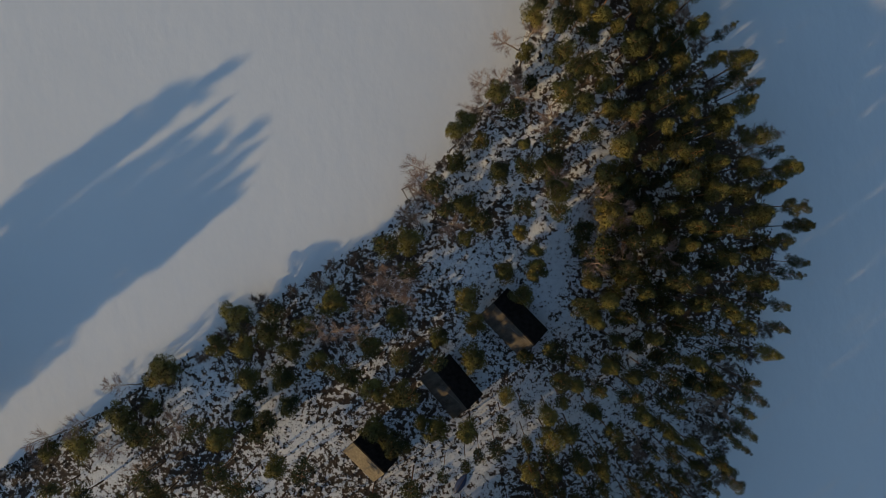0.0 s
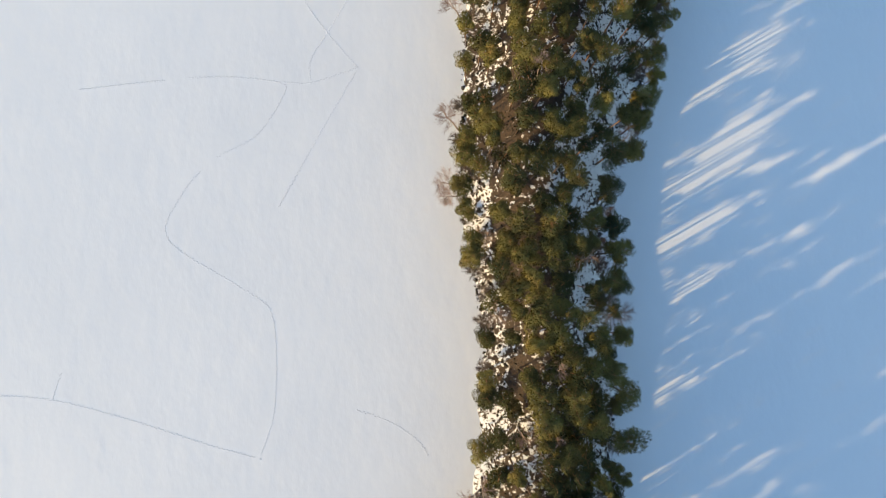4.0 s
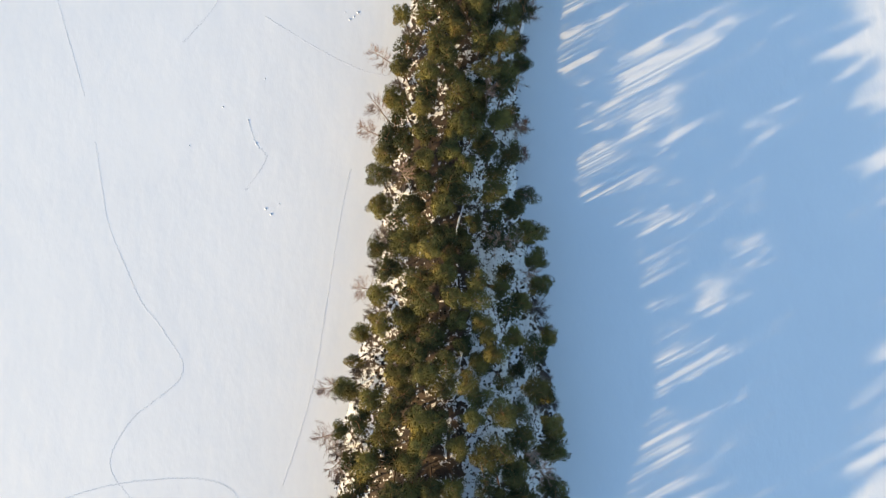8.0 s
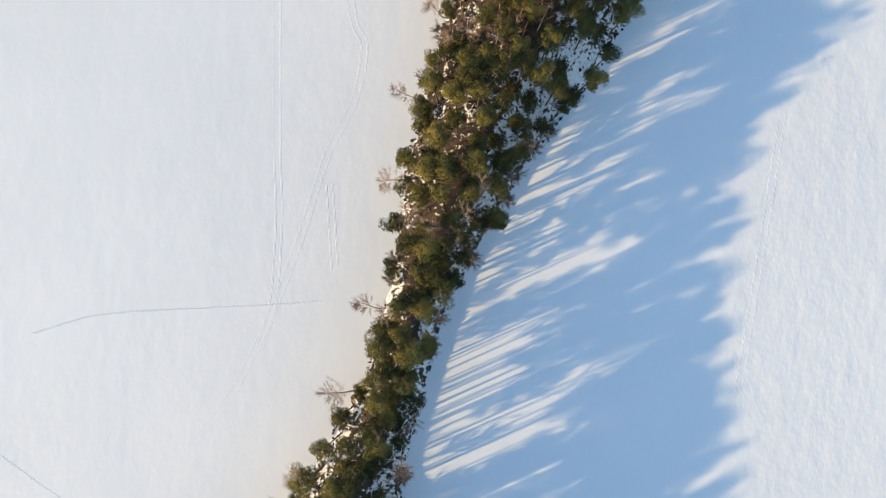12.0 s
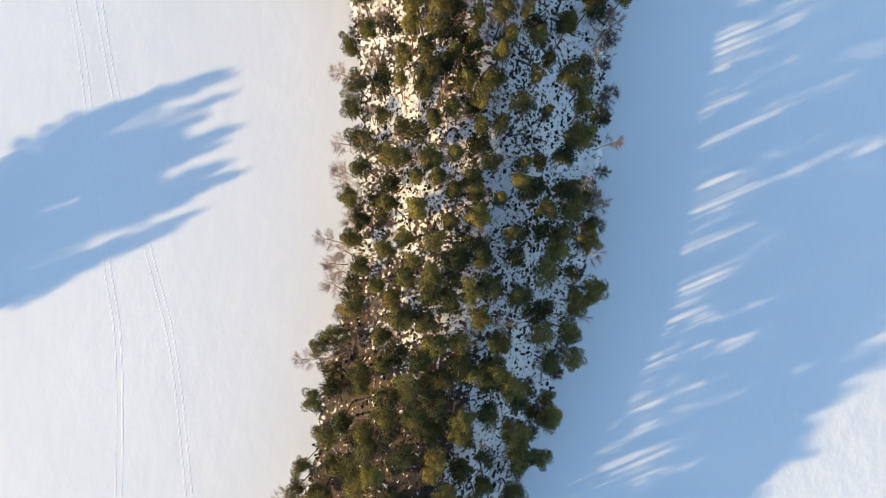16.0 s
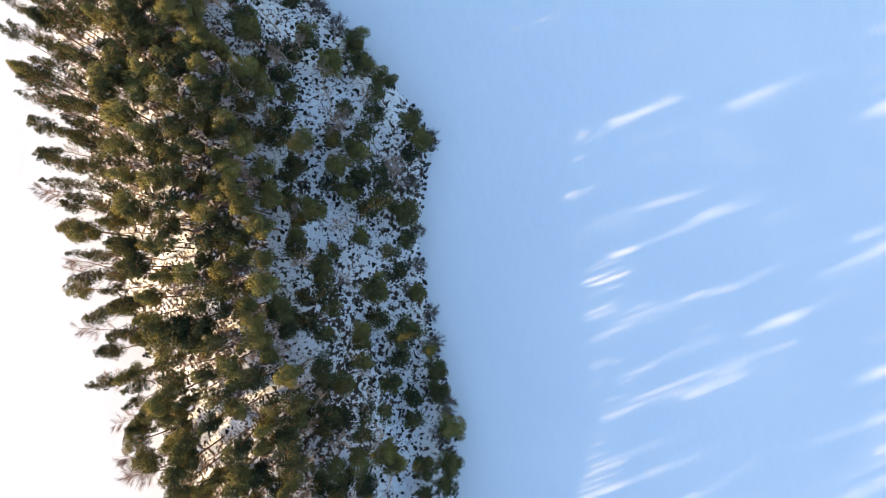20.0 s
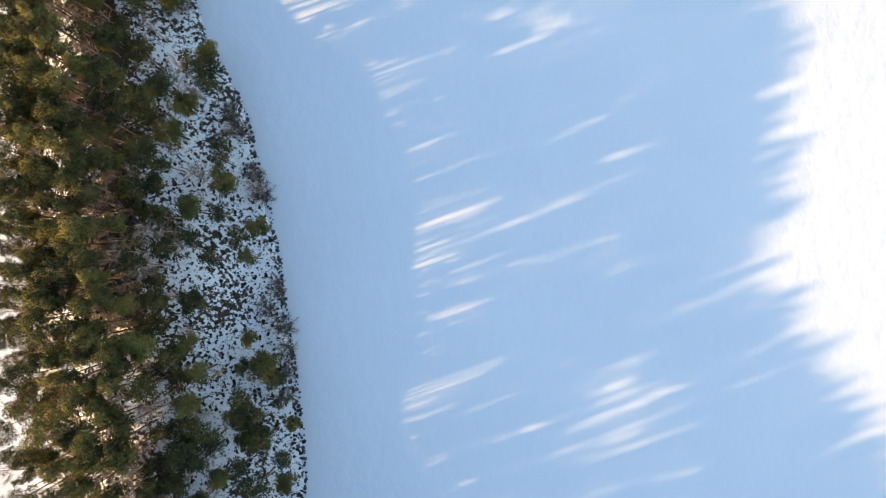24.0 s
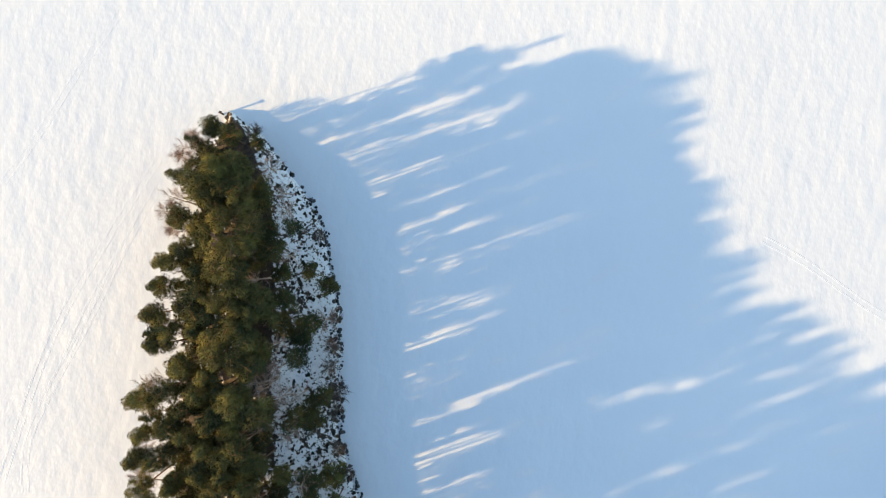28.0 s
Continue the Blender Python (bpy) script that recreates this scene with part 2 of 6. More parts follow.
RIDGE_Y = [-130, -60, -20, 10, 45, 60, 75, 87, 97, 106, 118, 130, 140, 150, 160, 168, 178, 183, 190, 196, 202, 212, 221, 234, 250, 275, 297, 306, 314, 325, 342, 355, 370, 380, 390, 398, 408, 421, 433, 450, 459, 470, 486, 497, 507, 520, 527, 535, 545, 553, 561, 566, 573, 580, 600, 617, 628, 635, 638]
RIDGE_Z = [1, 3, 3.5, 4.5, 4, 4.3, 4.5, 4.95, 6, 6.9, 7.4, 8, 8.5, 8, 7.4, 6.6, 4.9, 4.5, 4.9, 4.5, 3.8, 3.7, 3.6, 2.2, 1.8, 2.5, 4.5, 5, 5.6, 7.5, 9, 8.9, 8.7, 8.6, 9, 9.3, 10.3, 10.4, 10.8, 10.8, 11.3, 10.5, 8.4, 7.8, 8.7, 9.15, 9.5, 9.85, 9.2, 8.4, 6.8, 5.8, 5, 4.9, 5, 4.6, 3, 1.2, 0.6]
# height of the tree tops over the ice along the crest
TOPS_Y = [-130, 60, 100, 130, 160, 190, 211, 230, 250, 265, 285, 300, 330, 380, 430, 460, 476, 500, 515, 525, 540, 555, 562, 570, 580, 597, 612, 621, 630, 636]
TOPS_Z = [17, 17.5, 19, 19.5, 18.3, 17.3, 16.4, 15.5, 13.6, 13, 16, 17.2, 20, 23.5, 26, 27, 25, 24.3, 25, 25.3, 26.5, 26.5, 26, 24, 20.8, 18.5, 17, 17.5, 14.5, 10]


def left(y):
    return float(np.interp(y, LEFT_Y, LEFT_X))


def right(y):
    return float(np.interp(y, RIGHT_Y, RIGHT_X))


def ground_z(x, y):
    """Height of the island's ground above the ice."""
    a, b = left(y), right(y)
    if not a < x < b:
        return -0.3
    v = abs((x - a) / (b - a) - 0.5) * 2
    top = float(np.interp(y, RIDGE_Y, RIDGE_Z))
    rim = min(1.0, min(x - a, b - x) / 1.2)
    bumps = 0.4 * noise.noise((x * 0.12, y * 0.12, 3.0)) + 0.2 * noise.noise((x * 0.5, y * 0.5, 7.0))
    return rim * (0.35 + top * (0.5 + 0.5 * math.cos(math.pi * v)) ** 0.85 + bumps * min(1.0, 0.3 + top / 6) * (1 - 0.6 * v))


def closed(y, u):
    """How closely the canopy shuts, by the distance north and across the ridge."""
    if y < -48:
        return 0.8 if u > 0.5 else 0.0
    if y < 30:
        return (0.7 if y > -15 else 0.3) if u > 0.58 else 0.04
    if y < 95:
        return 0.8 if 0.2 < u < 0.75 else 0.2
    if y < 205:
        return 0.55 if u < 0.2 else 0.88 if u < 0.55 else 0.2
    if y < 290:
        return 0.5 if u < 0.22 else 0.85 if u < 0.7 else 0.25
    if y < 355:
        return 0.85 if u < 0.62 else 0.2
    if y < 430:
        return (0.42 if y < 385 else 0.4) if u < 0.5 else 0.06
    if y < 480:
        return 0.6 if u < 0.52 else 0.05
    if y < 524:
        return 0.75 if u < 0.54 else 0.05
    if y < 560:
        return (0.7 if y > 540 and 0.14 < u < 0.4 else 0.97) if u < 0.54 else 0.3 if u < 0.68 else 0.04
    return (0.7 if y < 575 and 0.14 < u < 0.4 else 1.0) if u < 0.6 else 0.06


# ---------------------------------------------------------------- lake and island
def build_lake():
    s = 4000.0
    me = mesh_of("lake", [(-s, -s, 0), (s, -s, 0), (s, s, 0), (-s, s, 0)], [(0, 1, 2, 3)], SNOW)
    tagged(new("frozen_lake", me), "snow-covered frozen lake ice with wind-packed drifts", "lake", kind="structure")


# narrow trodden path on the crest
TRAILS = [
    [(17.6, 207.2), (18.0, 198.3), (18.7, 189.7), (18.2, 182.0), (19.3, 175.0), (21.3, 168.5), (21.6, 161.7), (21.3, 154.5), (21.4, 149.2), (22.8, 140.6), (22.3, 131.7), (22.8, 126.6)],
    [(18.9, 416.0), (19.8, 410.9), (20.4, 405.7), (22.4, 399.1), (23.5, 391.0)],
]
TRODDEN = [(x, y) for line in TRAILS for (a, b), (c, d) in zip(line, line[1:]) for x, y in ((a, b), ((a + c) / 2, (b + d) / 2))]
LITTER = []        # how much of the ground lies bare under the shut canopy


def build_island():
    verts, faces, across = [], [], 44
    ys = np.arange(-129.0, 638.4, 1.15)
    for y in ys:
        a, b = left(y), right(y)
        jag_a = 0.9 * noise.noise((y * 0.22, 1.5, 0)) + 0.5 * noise.noise((y * 0.8, 4.5, 0))
        jag_b = 0.9 * noise.noise((y * 0.22, 9.5, 0)) + 0.5 * noise.noise((y * 0.8, 6.5, 0))
        for k in range(across + 1):
            u = k / across
            x = a + (b - a) * u
            z = -0.25 if k in (0, across) else ground_z(x, y)
            trodden = min(math.hypot(x - p, y - q) for p, q in TRODDEN)
            x += jag_a * max(0, 1 - u * 8) + jag_b * max(0, 1 - (1 - u) * 8)
            verts.append((x, float(y), z))
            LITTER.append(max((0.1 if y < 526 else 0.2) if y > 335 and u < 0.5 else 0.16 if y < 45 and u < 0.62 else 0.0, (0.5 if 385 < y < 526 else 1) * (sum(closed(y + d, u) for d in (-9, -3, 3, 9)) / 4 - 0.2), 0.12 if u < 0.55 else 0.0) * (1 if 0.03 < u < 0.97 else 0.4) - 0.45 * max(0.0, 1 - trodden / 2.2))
    n = across + 1
    for i in range(len(ys) - 1):
        for k in range(across):
            q = i * n + k
            faces.append((q, q + 1, q + n + 1, q + n))
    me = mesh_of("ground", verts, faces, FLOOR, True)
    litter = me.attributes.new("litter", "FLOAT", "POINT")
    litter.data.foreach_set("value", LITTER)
    tagged(new("ground", me), "wooded island ridge with patchy snow over brown heath", "ground", kind="structure")


# ---------------------------------------------------------------- trees
def blades(spots, wide, middle, rng):
    """Needle tufts over rounded clumps: (centre, reach, flatness, count) each, as arrays of points, faces and normals."""
    g = np.random.default_rng(rng.randrange(1 << 30))
    co, nor = [], []
    for c, r, flat, count in spots:
        d = g.normal(size=(count, 3)) + (0, 0, 0.3)
        d /= np.linalg.norm(d, axis=1)[:, None]
        at = np.array(c) + d * (r, r, r * flat) * g.uniform(0.5, 1.0, (count, 1)) ** 0.6
        out = d / (1, 1, flat)
        out /= np.linalg.norm(out, axis=1)[:, None]
        w = out * 0.5 + g.normal(size=(count, 3)) * 0.6 + (0, 0, 0.25)
        w /= np.linalg.norm(w, axis=1)[:, None]
        side = np.cross(w, out + g.normal(size=(count, 3)) * 0.25)
        side /= np.linalg.norm(side, axis=1)[:, None] + 1e-6
        long, half = g.uniform(0.24, 0.48, (count, 1)), g.uniform(0.7, 1.25, (count, 1)) * wide
        tri = np.stack([at - w * long * 0.35 - side * half, at - w * long * 0.35 + side * half, at + w * long * 0.65], 1)
        face = np.cross(tri[:, 1] - tri[:, 0], tri[:, 2] - tri[:, 0])
        turned = (face * out).sum(1) < 0
        tri[turned] = tri[turned][:, (1, 0, 2)]
        whole = at - np.array(middle)
        whole /= np.linalg.norm(whole, axis=1)[:, None] + 1e-6
        n = out * 0.8 + whole * 0.55 + (0, 0, 0.15) + g.normal(size=(count, 3)) * 0.3
        n /= np.linalg.norm(n, axis=1)[:, None]
        co.append(tri.reshape(-1, 3))
        nor.append(np.repeat(n, 3, 0))
    co, nor = np.concatenate(co), np.concatenate(nor)
    return co, np.arange(len(co), dtype=np.int32).reshape(-1, 3), nor


def foliage(name, co, tri, nor, mat):
    me = triangles(name, co, tri, mat)
    me.polygons.foreach_set("use_smooth", [True] * len(me.polygons))
    me.normals_split_custom_set_from_vertices(nor)
    return me


def pine_meshes(rng, height, crown, start, deep, cone=False, count=165, wide=0.038, raw=False):
    """Trunk with its limbs, and crown, of one Scots pine."""
    tv, tf = [], []
    bend = Vector((rng.uniform(-0.6, 0.6), rng.uniform(-0.6, 0.6), 0))
    path = [Vector((0, 0, -0.8)) + bend * (i / 6) ** 2 + Vector((0, 0, (height + 0.4) * i / 6)) for i in range(7)]
    tube(tv, tf, path, [0.14 - 0.018 * i for i in range(7)], 6)
    pads, limbs = [], rng.randint(14, 18) + (6 if cone else 0)
    squash = rng.uniform(0.8, 1.15), rng.uniform(0.8, 1.15)
    for i in range(limbs):
        f = (i + 0.5) / limbs
        an = i * 2.4 + rng.uniform(-0.6, 0.6)
        z = height * (start + (1 - start) * f)
        reach = crown * (math.sin(math.pi * (0.94 - 0.86 * f)) ** 0.6 if f > 0.2 else 0.62 + f) * rng.uniform(0.42, 1.08) * (0.86 if f < 0.3 else 1)
        if cone:
            reach = crown * (1.02 - 0.8 * f) * rng.uniform(0.6, 1.0) * (0.75 if f < 0.12 else 1)
        root = path[0].lerp(path[-1], min(1, z / height))
        root.z = z - reach * 0.25
        tip = Vector((root.x + math.cos(an) * reach * squash[0], root.y + math.sin(an) * reach * squash[1], z + reach * rng.uniform(-0.05, 0.2)))
        mid = root.lerp(tip, 0.55) + Vector((0, 0, -0.1 * reach))
        tube(tv, tf, [root, mid, tip], [0.05, 0.032, 0.012], 3)
        size = rng.uniform(0.24, 0.46) if not cone else 0.2 + 0.26 * (1 - f)
        pads.append((tip.lerp(root, 0.2), size * crown, 0.62 * deep, int(count * (0.4 + 1.5 * size))))
        if reach > crown * 0.55:
            pads.append((mid + Vector((rng.uniform(-0.3, 0.3), rng.uniform(-0.3, 0.3), 0.35)), rng.uniform(0.3, 0.44) * crown, 0.62 * deep, count))
    pads.append((path[-1] + Vector((0, 0, -0.5)), (0.24 if cone else 0.38) * crown, 0.8, count))
    co, tri, nor = blades(pads, wide, (0, 0, height * (0.55 * start + 0.4)), rng)
    trunk = mesh_of("trunk", tv, tf, PINE_BARK, True)
    return (trunk, co, tri, nor) if raw else (trunk, foliage("crown", co, tri, nor, NEEDLES))


def bare_meshes(rng, height, spread, bark, twig, stems=1, limb=0.034):
    """Trunk and leafless twigs of a birch or an alder."""
    tv, tf, cv, cf = [], [], [], []
    for s in range(stems):
        lean = Vector((rng.uniform(-1, 1), rng.uniform(-1, 1), 0)) * (0.06 if stems == 1 else 0.28) * height
        path = [Vector((0, 0, -0.4)) + lean * (i / 6) ** 1.4 + Vector((rng.uniform(-0.08, 0.08), rng.uniform(-0.08, 0.08), (height + 0.4) * i / 6)) for i in range(7)]
        r0 = (0.012 if stems == 1 else 0.008) * height
        tube(tv, tf, path, [r0 * (1 - i / 7) + 0.012 for i in range(7)], 5)
        for i in range(8 if stems > 1 else 26 if limb < 0.02 else 15):
            f = rng.uniform(0.3, 0.97)
            k = min(5, int(f * 6))
            root = path[k].lerp(path[k + 1], f * 6 - k)
            an, reach = rng.uniform(0, 6.28), spread * (1.15 - f) * rng.uniform(0.8, 1.3) + 0.3
            tip = root + Vector((math.cos(an) * reach, math.sin(an) * reach, reach * rng.uniform(0.7, 1.3)))
            mid = root.lerp(tip, 0.5) + Vector((rng.uniform(-0.15, 0.15), rng.uniform(-0.15, 0.15), 0.12))
            tube(tv, tf, [root, mid, tip], [limb, limb * 0.62, limb * 0.25], 3)
            for _ in range(28 if limb < 0.02 else 44):
                g = rng.uniform(0.25, 1.0)
                at = root.lerp(mid, g * 2) if g < 0.5 else mid.lerp(tip, g * 2 - 1)
                w = ((tip - root).normalized() + Vector((rng.uniform(-1, 1), rng.uniform(-1, 1), rng.uniform(-0.6, 0.9))) * 0.85).normalized()
                side = w.cross(Vector((rng.uniform(-1, 1), rng.uniform(-1, 1), rng.uniform(-1, 1)))).normalized() * rng.uniform(0.010, 0.018)
                ln = rng.uniform(0.5, 1.4 if limb < 0.02 else 1.1)
                bow = at + w * ln * 0.55 + Vector((rng.uniform(-0.1, 0.1), rng.uniform(-0.1, 0.1), 0.05))
                q = len(cv)
                cv += [tuple(at - side), tuple(at + side), tuple(bow + side * 0.8), tuple(bow - side * 0.8), tuple(at + w * ln)]
                cf += [(q, q + 1, q + 2, q + 3), (q + 3, q + 2, q + 4)]
    return mesh_of("trunk", tv, tf, bark, True), mesh_of("crown", cv, cf, twig)


class Kind:
    """Variants of one kind of tree, built once and planted many times; height and reach are those of the first of them."""

    def __init__(self, name, label, category, group, height, reach, variants):
        self.name, self.label, self.category, self.group = name, label, category, group
        self.height, self.reach, self.variants, self.count = height, reach, variants, 0

    def plant(self, x, y, height, reach, turn, lean=(0, 0), z=None):
        root = new(self.name)
        tagged(root, self.label, self.category, self.group)
        for n, me in zip(("trunk", "crown"), self.variants[self.count % len(self.variants)]):
            part(n, me, root)
        self.count += 1
        wide, tall = reach / self.reach, height / self.height
        root.matrix_basis = pose(x, y, ground_z(x, y) if z is None else z, lean[0], lean[1], turn) @ Matrix.Diagonal((wide, wide, tall, 1))
        root.empty_display_size = 0.5
        return root


rng = random.Random(11)
PINES = [pine_meshes(rng, 12.5 + rng.uniform(-0.4, 0.4), rng.uniform(1.9, 2.35), rng.uniform(0.6, 0.73), rng.uniform(0.8, 1.05)) for _ in range(14)]
LOW_PINES = [pine_meshes(rng, 6.5, 1.9, rng.uniform(0.3, 0.42), 0.9) for _ in range(5)]
TALL_PINES = [pine_meshes(rng, 16.5 + rng.uniform(-0.8, 0.8), rng.uniform(1.9, 2.4), rng.uniform(0.54, 0.68), rng.uniform(1.0, 1.3), i % 4 > 0) for i in range(12)]
DEEP_PINES = [pine_meshes(rng, 16.0 + rng.uniform(-0.8, 0.8), rng.uniform(1.9, 2.4), rng.uniform(0.5, 0.64), rng.uniform(1.0, 1.3), i % 4 > 0) for i in range(8)]
BIRCHES = [bare_meshes(rng, rng.uniform(10.5, 11.5), rng.uniform(2.0, 2.6), BIRCH_BARK, TWIGS) for _ in range(6)]
SHORE_BIRCHES = [bare_meshes(rng, rng.uniform(10.5, 11.5), rng.uniform(1.9, 2.4), BIRCH_BARK, TWIGS, 1, 0.016) for _ in range(5)]
BUSHES = [bare_meshes(rng, rng.uniform(3.4, 4.2), rng.uniform(1.2, 1.7), BIRCH_BARK, ALDER, 4) for _ in range(5)]
PINE = Kind("pine_tree", "sunlit olive green pine with reddish trunk on the western slope", "tree", "pines on the western slope", 12.5, 2.15, PINES)
CREST_PINE = Kind("crest_pine", "green pine on the crest of the wooded ridge", "tree", "pines on the crest", 12.5, 2.15, PINES)
SLOPE_PINE = Kind("slope_pine", "shaded dark green pine on the snowy eastern slope", "tree", "pines on the eastern slope", 12.5, 2.15, PINES)
SHORE_PINE = Kind("shore_pine", "green pine at the shore leaning out over the lake snow", "tree", "pines along the shore", 12.5, 2.15, PINES)
TALL_PINE = Kind("tall_pine", "tall dark green pine on the high ridge", "tree", "tall pines on the ridge", 16.5, 2.2, TALL_PINES)
TALL_SLOPE_PINE = Kind("tall_slope_pine", "tall sunlit pine with long bare trunk on the western slope", "tree", "tall pines on the western slope", 16.5, 2.2, TALL_PINES)
TALL_CREST_PINE = Kind("tall_crest_pine", "tall dark pine with high crown on the crest", "tree", "tall pines on the crest", 12.5, 2.15, PINES)
ISLET_PINE = Kind("islet_pine", "slender dark pine on the small neighbouring islet", "tree", "pines on the islets", 16.5, 2.2, TALL_PINES)
CABIN_PINE = Kind("deep_crowned_pine", "tall dark green pine with deep crown near the cabins", "tree", "tall pines by the cabins", 16.0, 2.1, DEEP_PINES)
LOW_PINE = Kind("young_pine", "low bushy green pine over the snowy heath", "tree", "young pines on the island", 6.5, 1.9, LOW_PINES)
BIRCH = Kind("birch_tree", "leafless pale birch with fine reddish brown twigs", "tree", "bare birches on the island", 11.0, 2.3, BIRCHES)
SHORE_BIRCH = Kind("shore_birch", "bare thin birch leaning out over the lake snow", "tree", "bare birches along the shore", 11.0, 2.3, SHORE_BIRCHES)
BUSH = Kind("alder_bush", "leafless grey-brown alder bush beside the shore", "bush", "bare bushes on the shore", 3.8, 1.5, BUSHES)


def scatter(seed, y0, y1, gap, tries, keep):
    """Points of an even random spread over the island between two distances, those that keep(x, y, u, rng) accepts."""
    r, cells, out = random.Random(seed), {}, []
    for _ in range(tries):
        y = r.uniform(y0, y1)
        a, b = left(y), right(y)
        u = r.random()
        x = a + (b - a) * u
        if r.random() > (b - a) / 130 or not keep(x, y, u, r):
            continue
        key = (int(x // gap), int(y // gap))
        if all((x - p) ** 2 + (y - q) ** 2 > gap * gap for i in (-1, 0, 1) for j in (-1, 0, 1) for p, q in cells.get((key[0] + i, key[1] + j), ())):
            cells.setdefault(key, []).append((x, y))
            out.append((x, y, u))
    return out


build_lake()
build_island()


# ---------------------------------------------------------------- cabins and small things by the south end
def box(verts, faces, m, x0, x1, y0, y1, z0, z1):
    q = len(verts)
    verts += [tuple(m @ Vector((x, y, z))) for z in (z0, z1) for x, y in ((x0, y0), (x1, y0), (x1, y1), (x0, y1))]
    faces += [tuple(q + i for i in f) for f in ((3, 2, 1, 0), (4, 5, 6, 7), (0, 1, 5, 4), (1, 2, 6, 5), (2, 3, 7, 6), (3, 0, 4, 7))]


def boxed(name, mat, parent, x0, x1, y0, y1, z0, z1, m=Matrix.Identity(4), label=""):
    v, f = [], []
    box(v, f, m, x0, x1, y0, y1, z0, z1)
    return part(name, mesh_of(name, v, f, mat), parent, label)


def log_wall(name, root, m, half):
    """A wall of stacked round logs, one piece, along its own x."""
    ring = []
    for k in range(36):
        ring.append((0.05 + 0.09 * math.sin(math.pi * (k % 3 + 0.5) / 3), -0.8 + 0.25 * (k + 0.5) / 3))
    ring += [(-d, z) for d, z in reversed(ring)]
    n = len(ring)
    v = [tuple(m @ Vector((s * half, d, z))) for s in (-1, 1) for d, z in ring]
    f = [(k, (k + 1) % n, n + (k + 1) % n, n + k) for k in range(n)] + [tuple(range(n - 1, -1, -1)), tuple(range(n, 2 * n))]
    part(name, mesh_of(name, v, f, LOG), root)


def cabin(x, y, turn, length, width, label, near, far, chimney=True):
    """A log cabin with a pitched roof of overlapping boards; its ridge runs along its own x."""
    root = tagged(new("cabin"), label, "cabin", "cabins in the wood")
    a, b, eave, rise = length / 2 - 0.5, width / 2 - 0.5, 2.3, 1.25
    for side in (-1, 1):
        log_wall("wall", root, Matrix.Translation((0, side * b, 0)), a + 0.2)
        log_wall("end_wall", root, Matrix.Translation((side * a, 0, 0.12)) @ Matrix.Rotation(radians(90), 4, "Z"), b + 0.2)
        v, f = [], []
        v += [(side * a - 0.06, -b, eave), (side * a - 0.06, b, eave), (side * a - 0.06, 0, eave + rise), (side * a + 0.06, -b, eave), (side * a + 0.06, b, eave), (side * a + 0.06, 0, eave + rise)]
        f += [(0, 1, 2), (5, 4, 3), (0, 2, 5, 3), (1, 4, 5, 2), (0, 3, 4, 1)]
        part("gable", mesh_of("gable", v, f, LOG), root)
        boxed("window", BOARD, root, -0.45 * side - 0.4, -0.45 * side + 0.4, side * (b + 0.14) - 0.03, side * (b + 0.14) + 0.03, 0.9, 1.7)
        slope = math.atan2(rise + 0.25, width / 2)
        m = Matrix.Translation((0, 0, eave + rise + 0.12)) @ Matrix.Rotation(-side * slope, 4, "X")
        reach = side * (width / 2) / math.cos(slope)
        # sunward slope gets the sunlit colour, the other the shaded one
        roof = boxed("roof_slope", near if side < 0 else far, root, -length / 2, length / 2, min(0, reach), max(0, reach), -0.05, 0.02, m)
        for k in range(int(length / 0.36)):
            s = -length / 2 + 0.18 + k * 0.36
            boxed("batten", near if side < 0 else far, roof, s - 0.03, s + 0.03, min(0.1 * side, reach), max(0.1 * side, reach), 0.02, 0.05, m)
    boxed("ridge_cap", ROOF, root, -length / 2 - 0.05, length / 2 + 0.05, -0.14, 0.14, eave + rise + 0.13, eave + rise + 0.20)
    if chimney:
        boxed("chimney", STONE, root, length * 0.2, length * 0.2 + 0.5, 0.3, 0.8, eave + 0.6, eave + rise + 0.9)
    v, f = [], []
    tube(v, f, [Vector((length * 0.32, -0.5, eave + rise - 0.1)), Vector((length * 0.02, -0.9, eave + rise - 0.22))], [0.045, 0.04], 6)
    part("roof_ladder", mesh_of("roof_ladder", v, f, BOARD), root)
    root.matrix_basis = pose(x, y, ground_z(x, y) + 0.1, 0, 0, turn)
    return root


cabin(9.4, -14.0, -46.0, 9.2, 6.2, "dark log cabin with dark pitched roof among pines", ROOF_SUNLIT, ROOF, False)
cabin(-0.4, -24.2, -50.0, 8.4, 6.2, "dark brown log cabin with worn dark roof, sunlit slope coloured paler, among pines", ROOF_SUNLIT, ROOF, False)
cabin(-13.2, -35.2, -45.0, 7.0, 5.6, "small cabin with a tan sunlit roof slope", TAN_ROOF_SUNLIT, ROOF, False)


def jetty(x, y, turn):
    root = tagged(new("jetty"), "small grey wooden boat ramp frame on the shore", "jetty")
    for s in (-0.55, 0.55):
        boxed("rail", BOARD, root, -1.6, 1.6, s - 0.09, s + 0.09, 0.5, 0.66)
        boxed("post", BOARD, root, 1.35, 1.52, s - 0.08, s + 0.08, -0.6, 0.5)
        boxed("post", BOARD, root, -1.5, -1.33, s - 0.08, s + 0.08, -0.6, 0.5)
    boxed("crossbeam", BOARD, root, 1.42, 1.62, -0.75, 0.75, 0.67, 0.8)
    root.matrix_basis = pose(x, y, 0.15, 0, 0, turn)


jetty(-7.3, 6.2, 119)


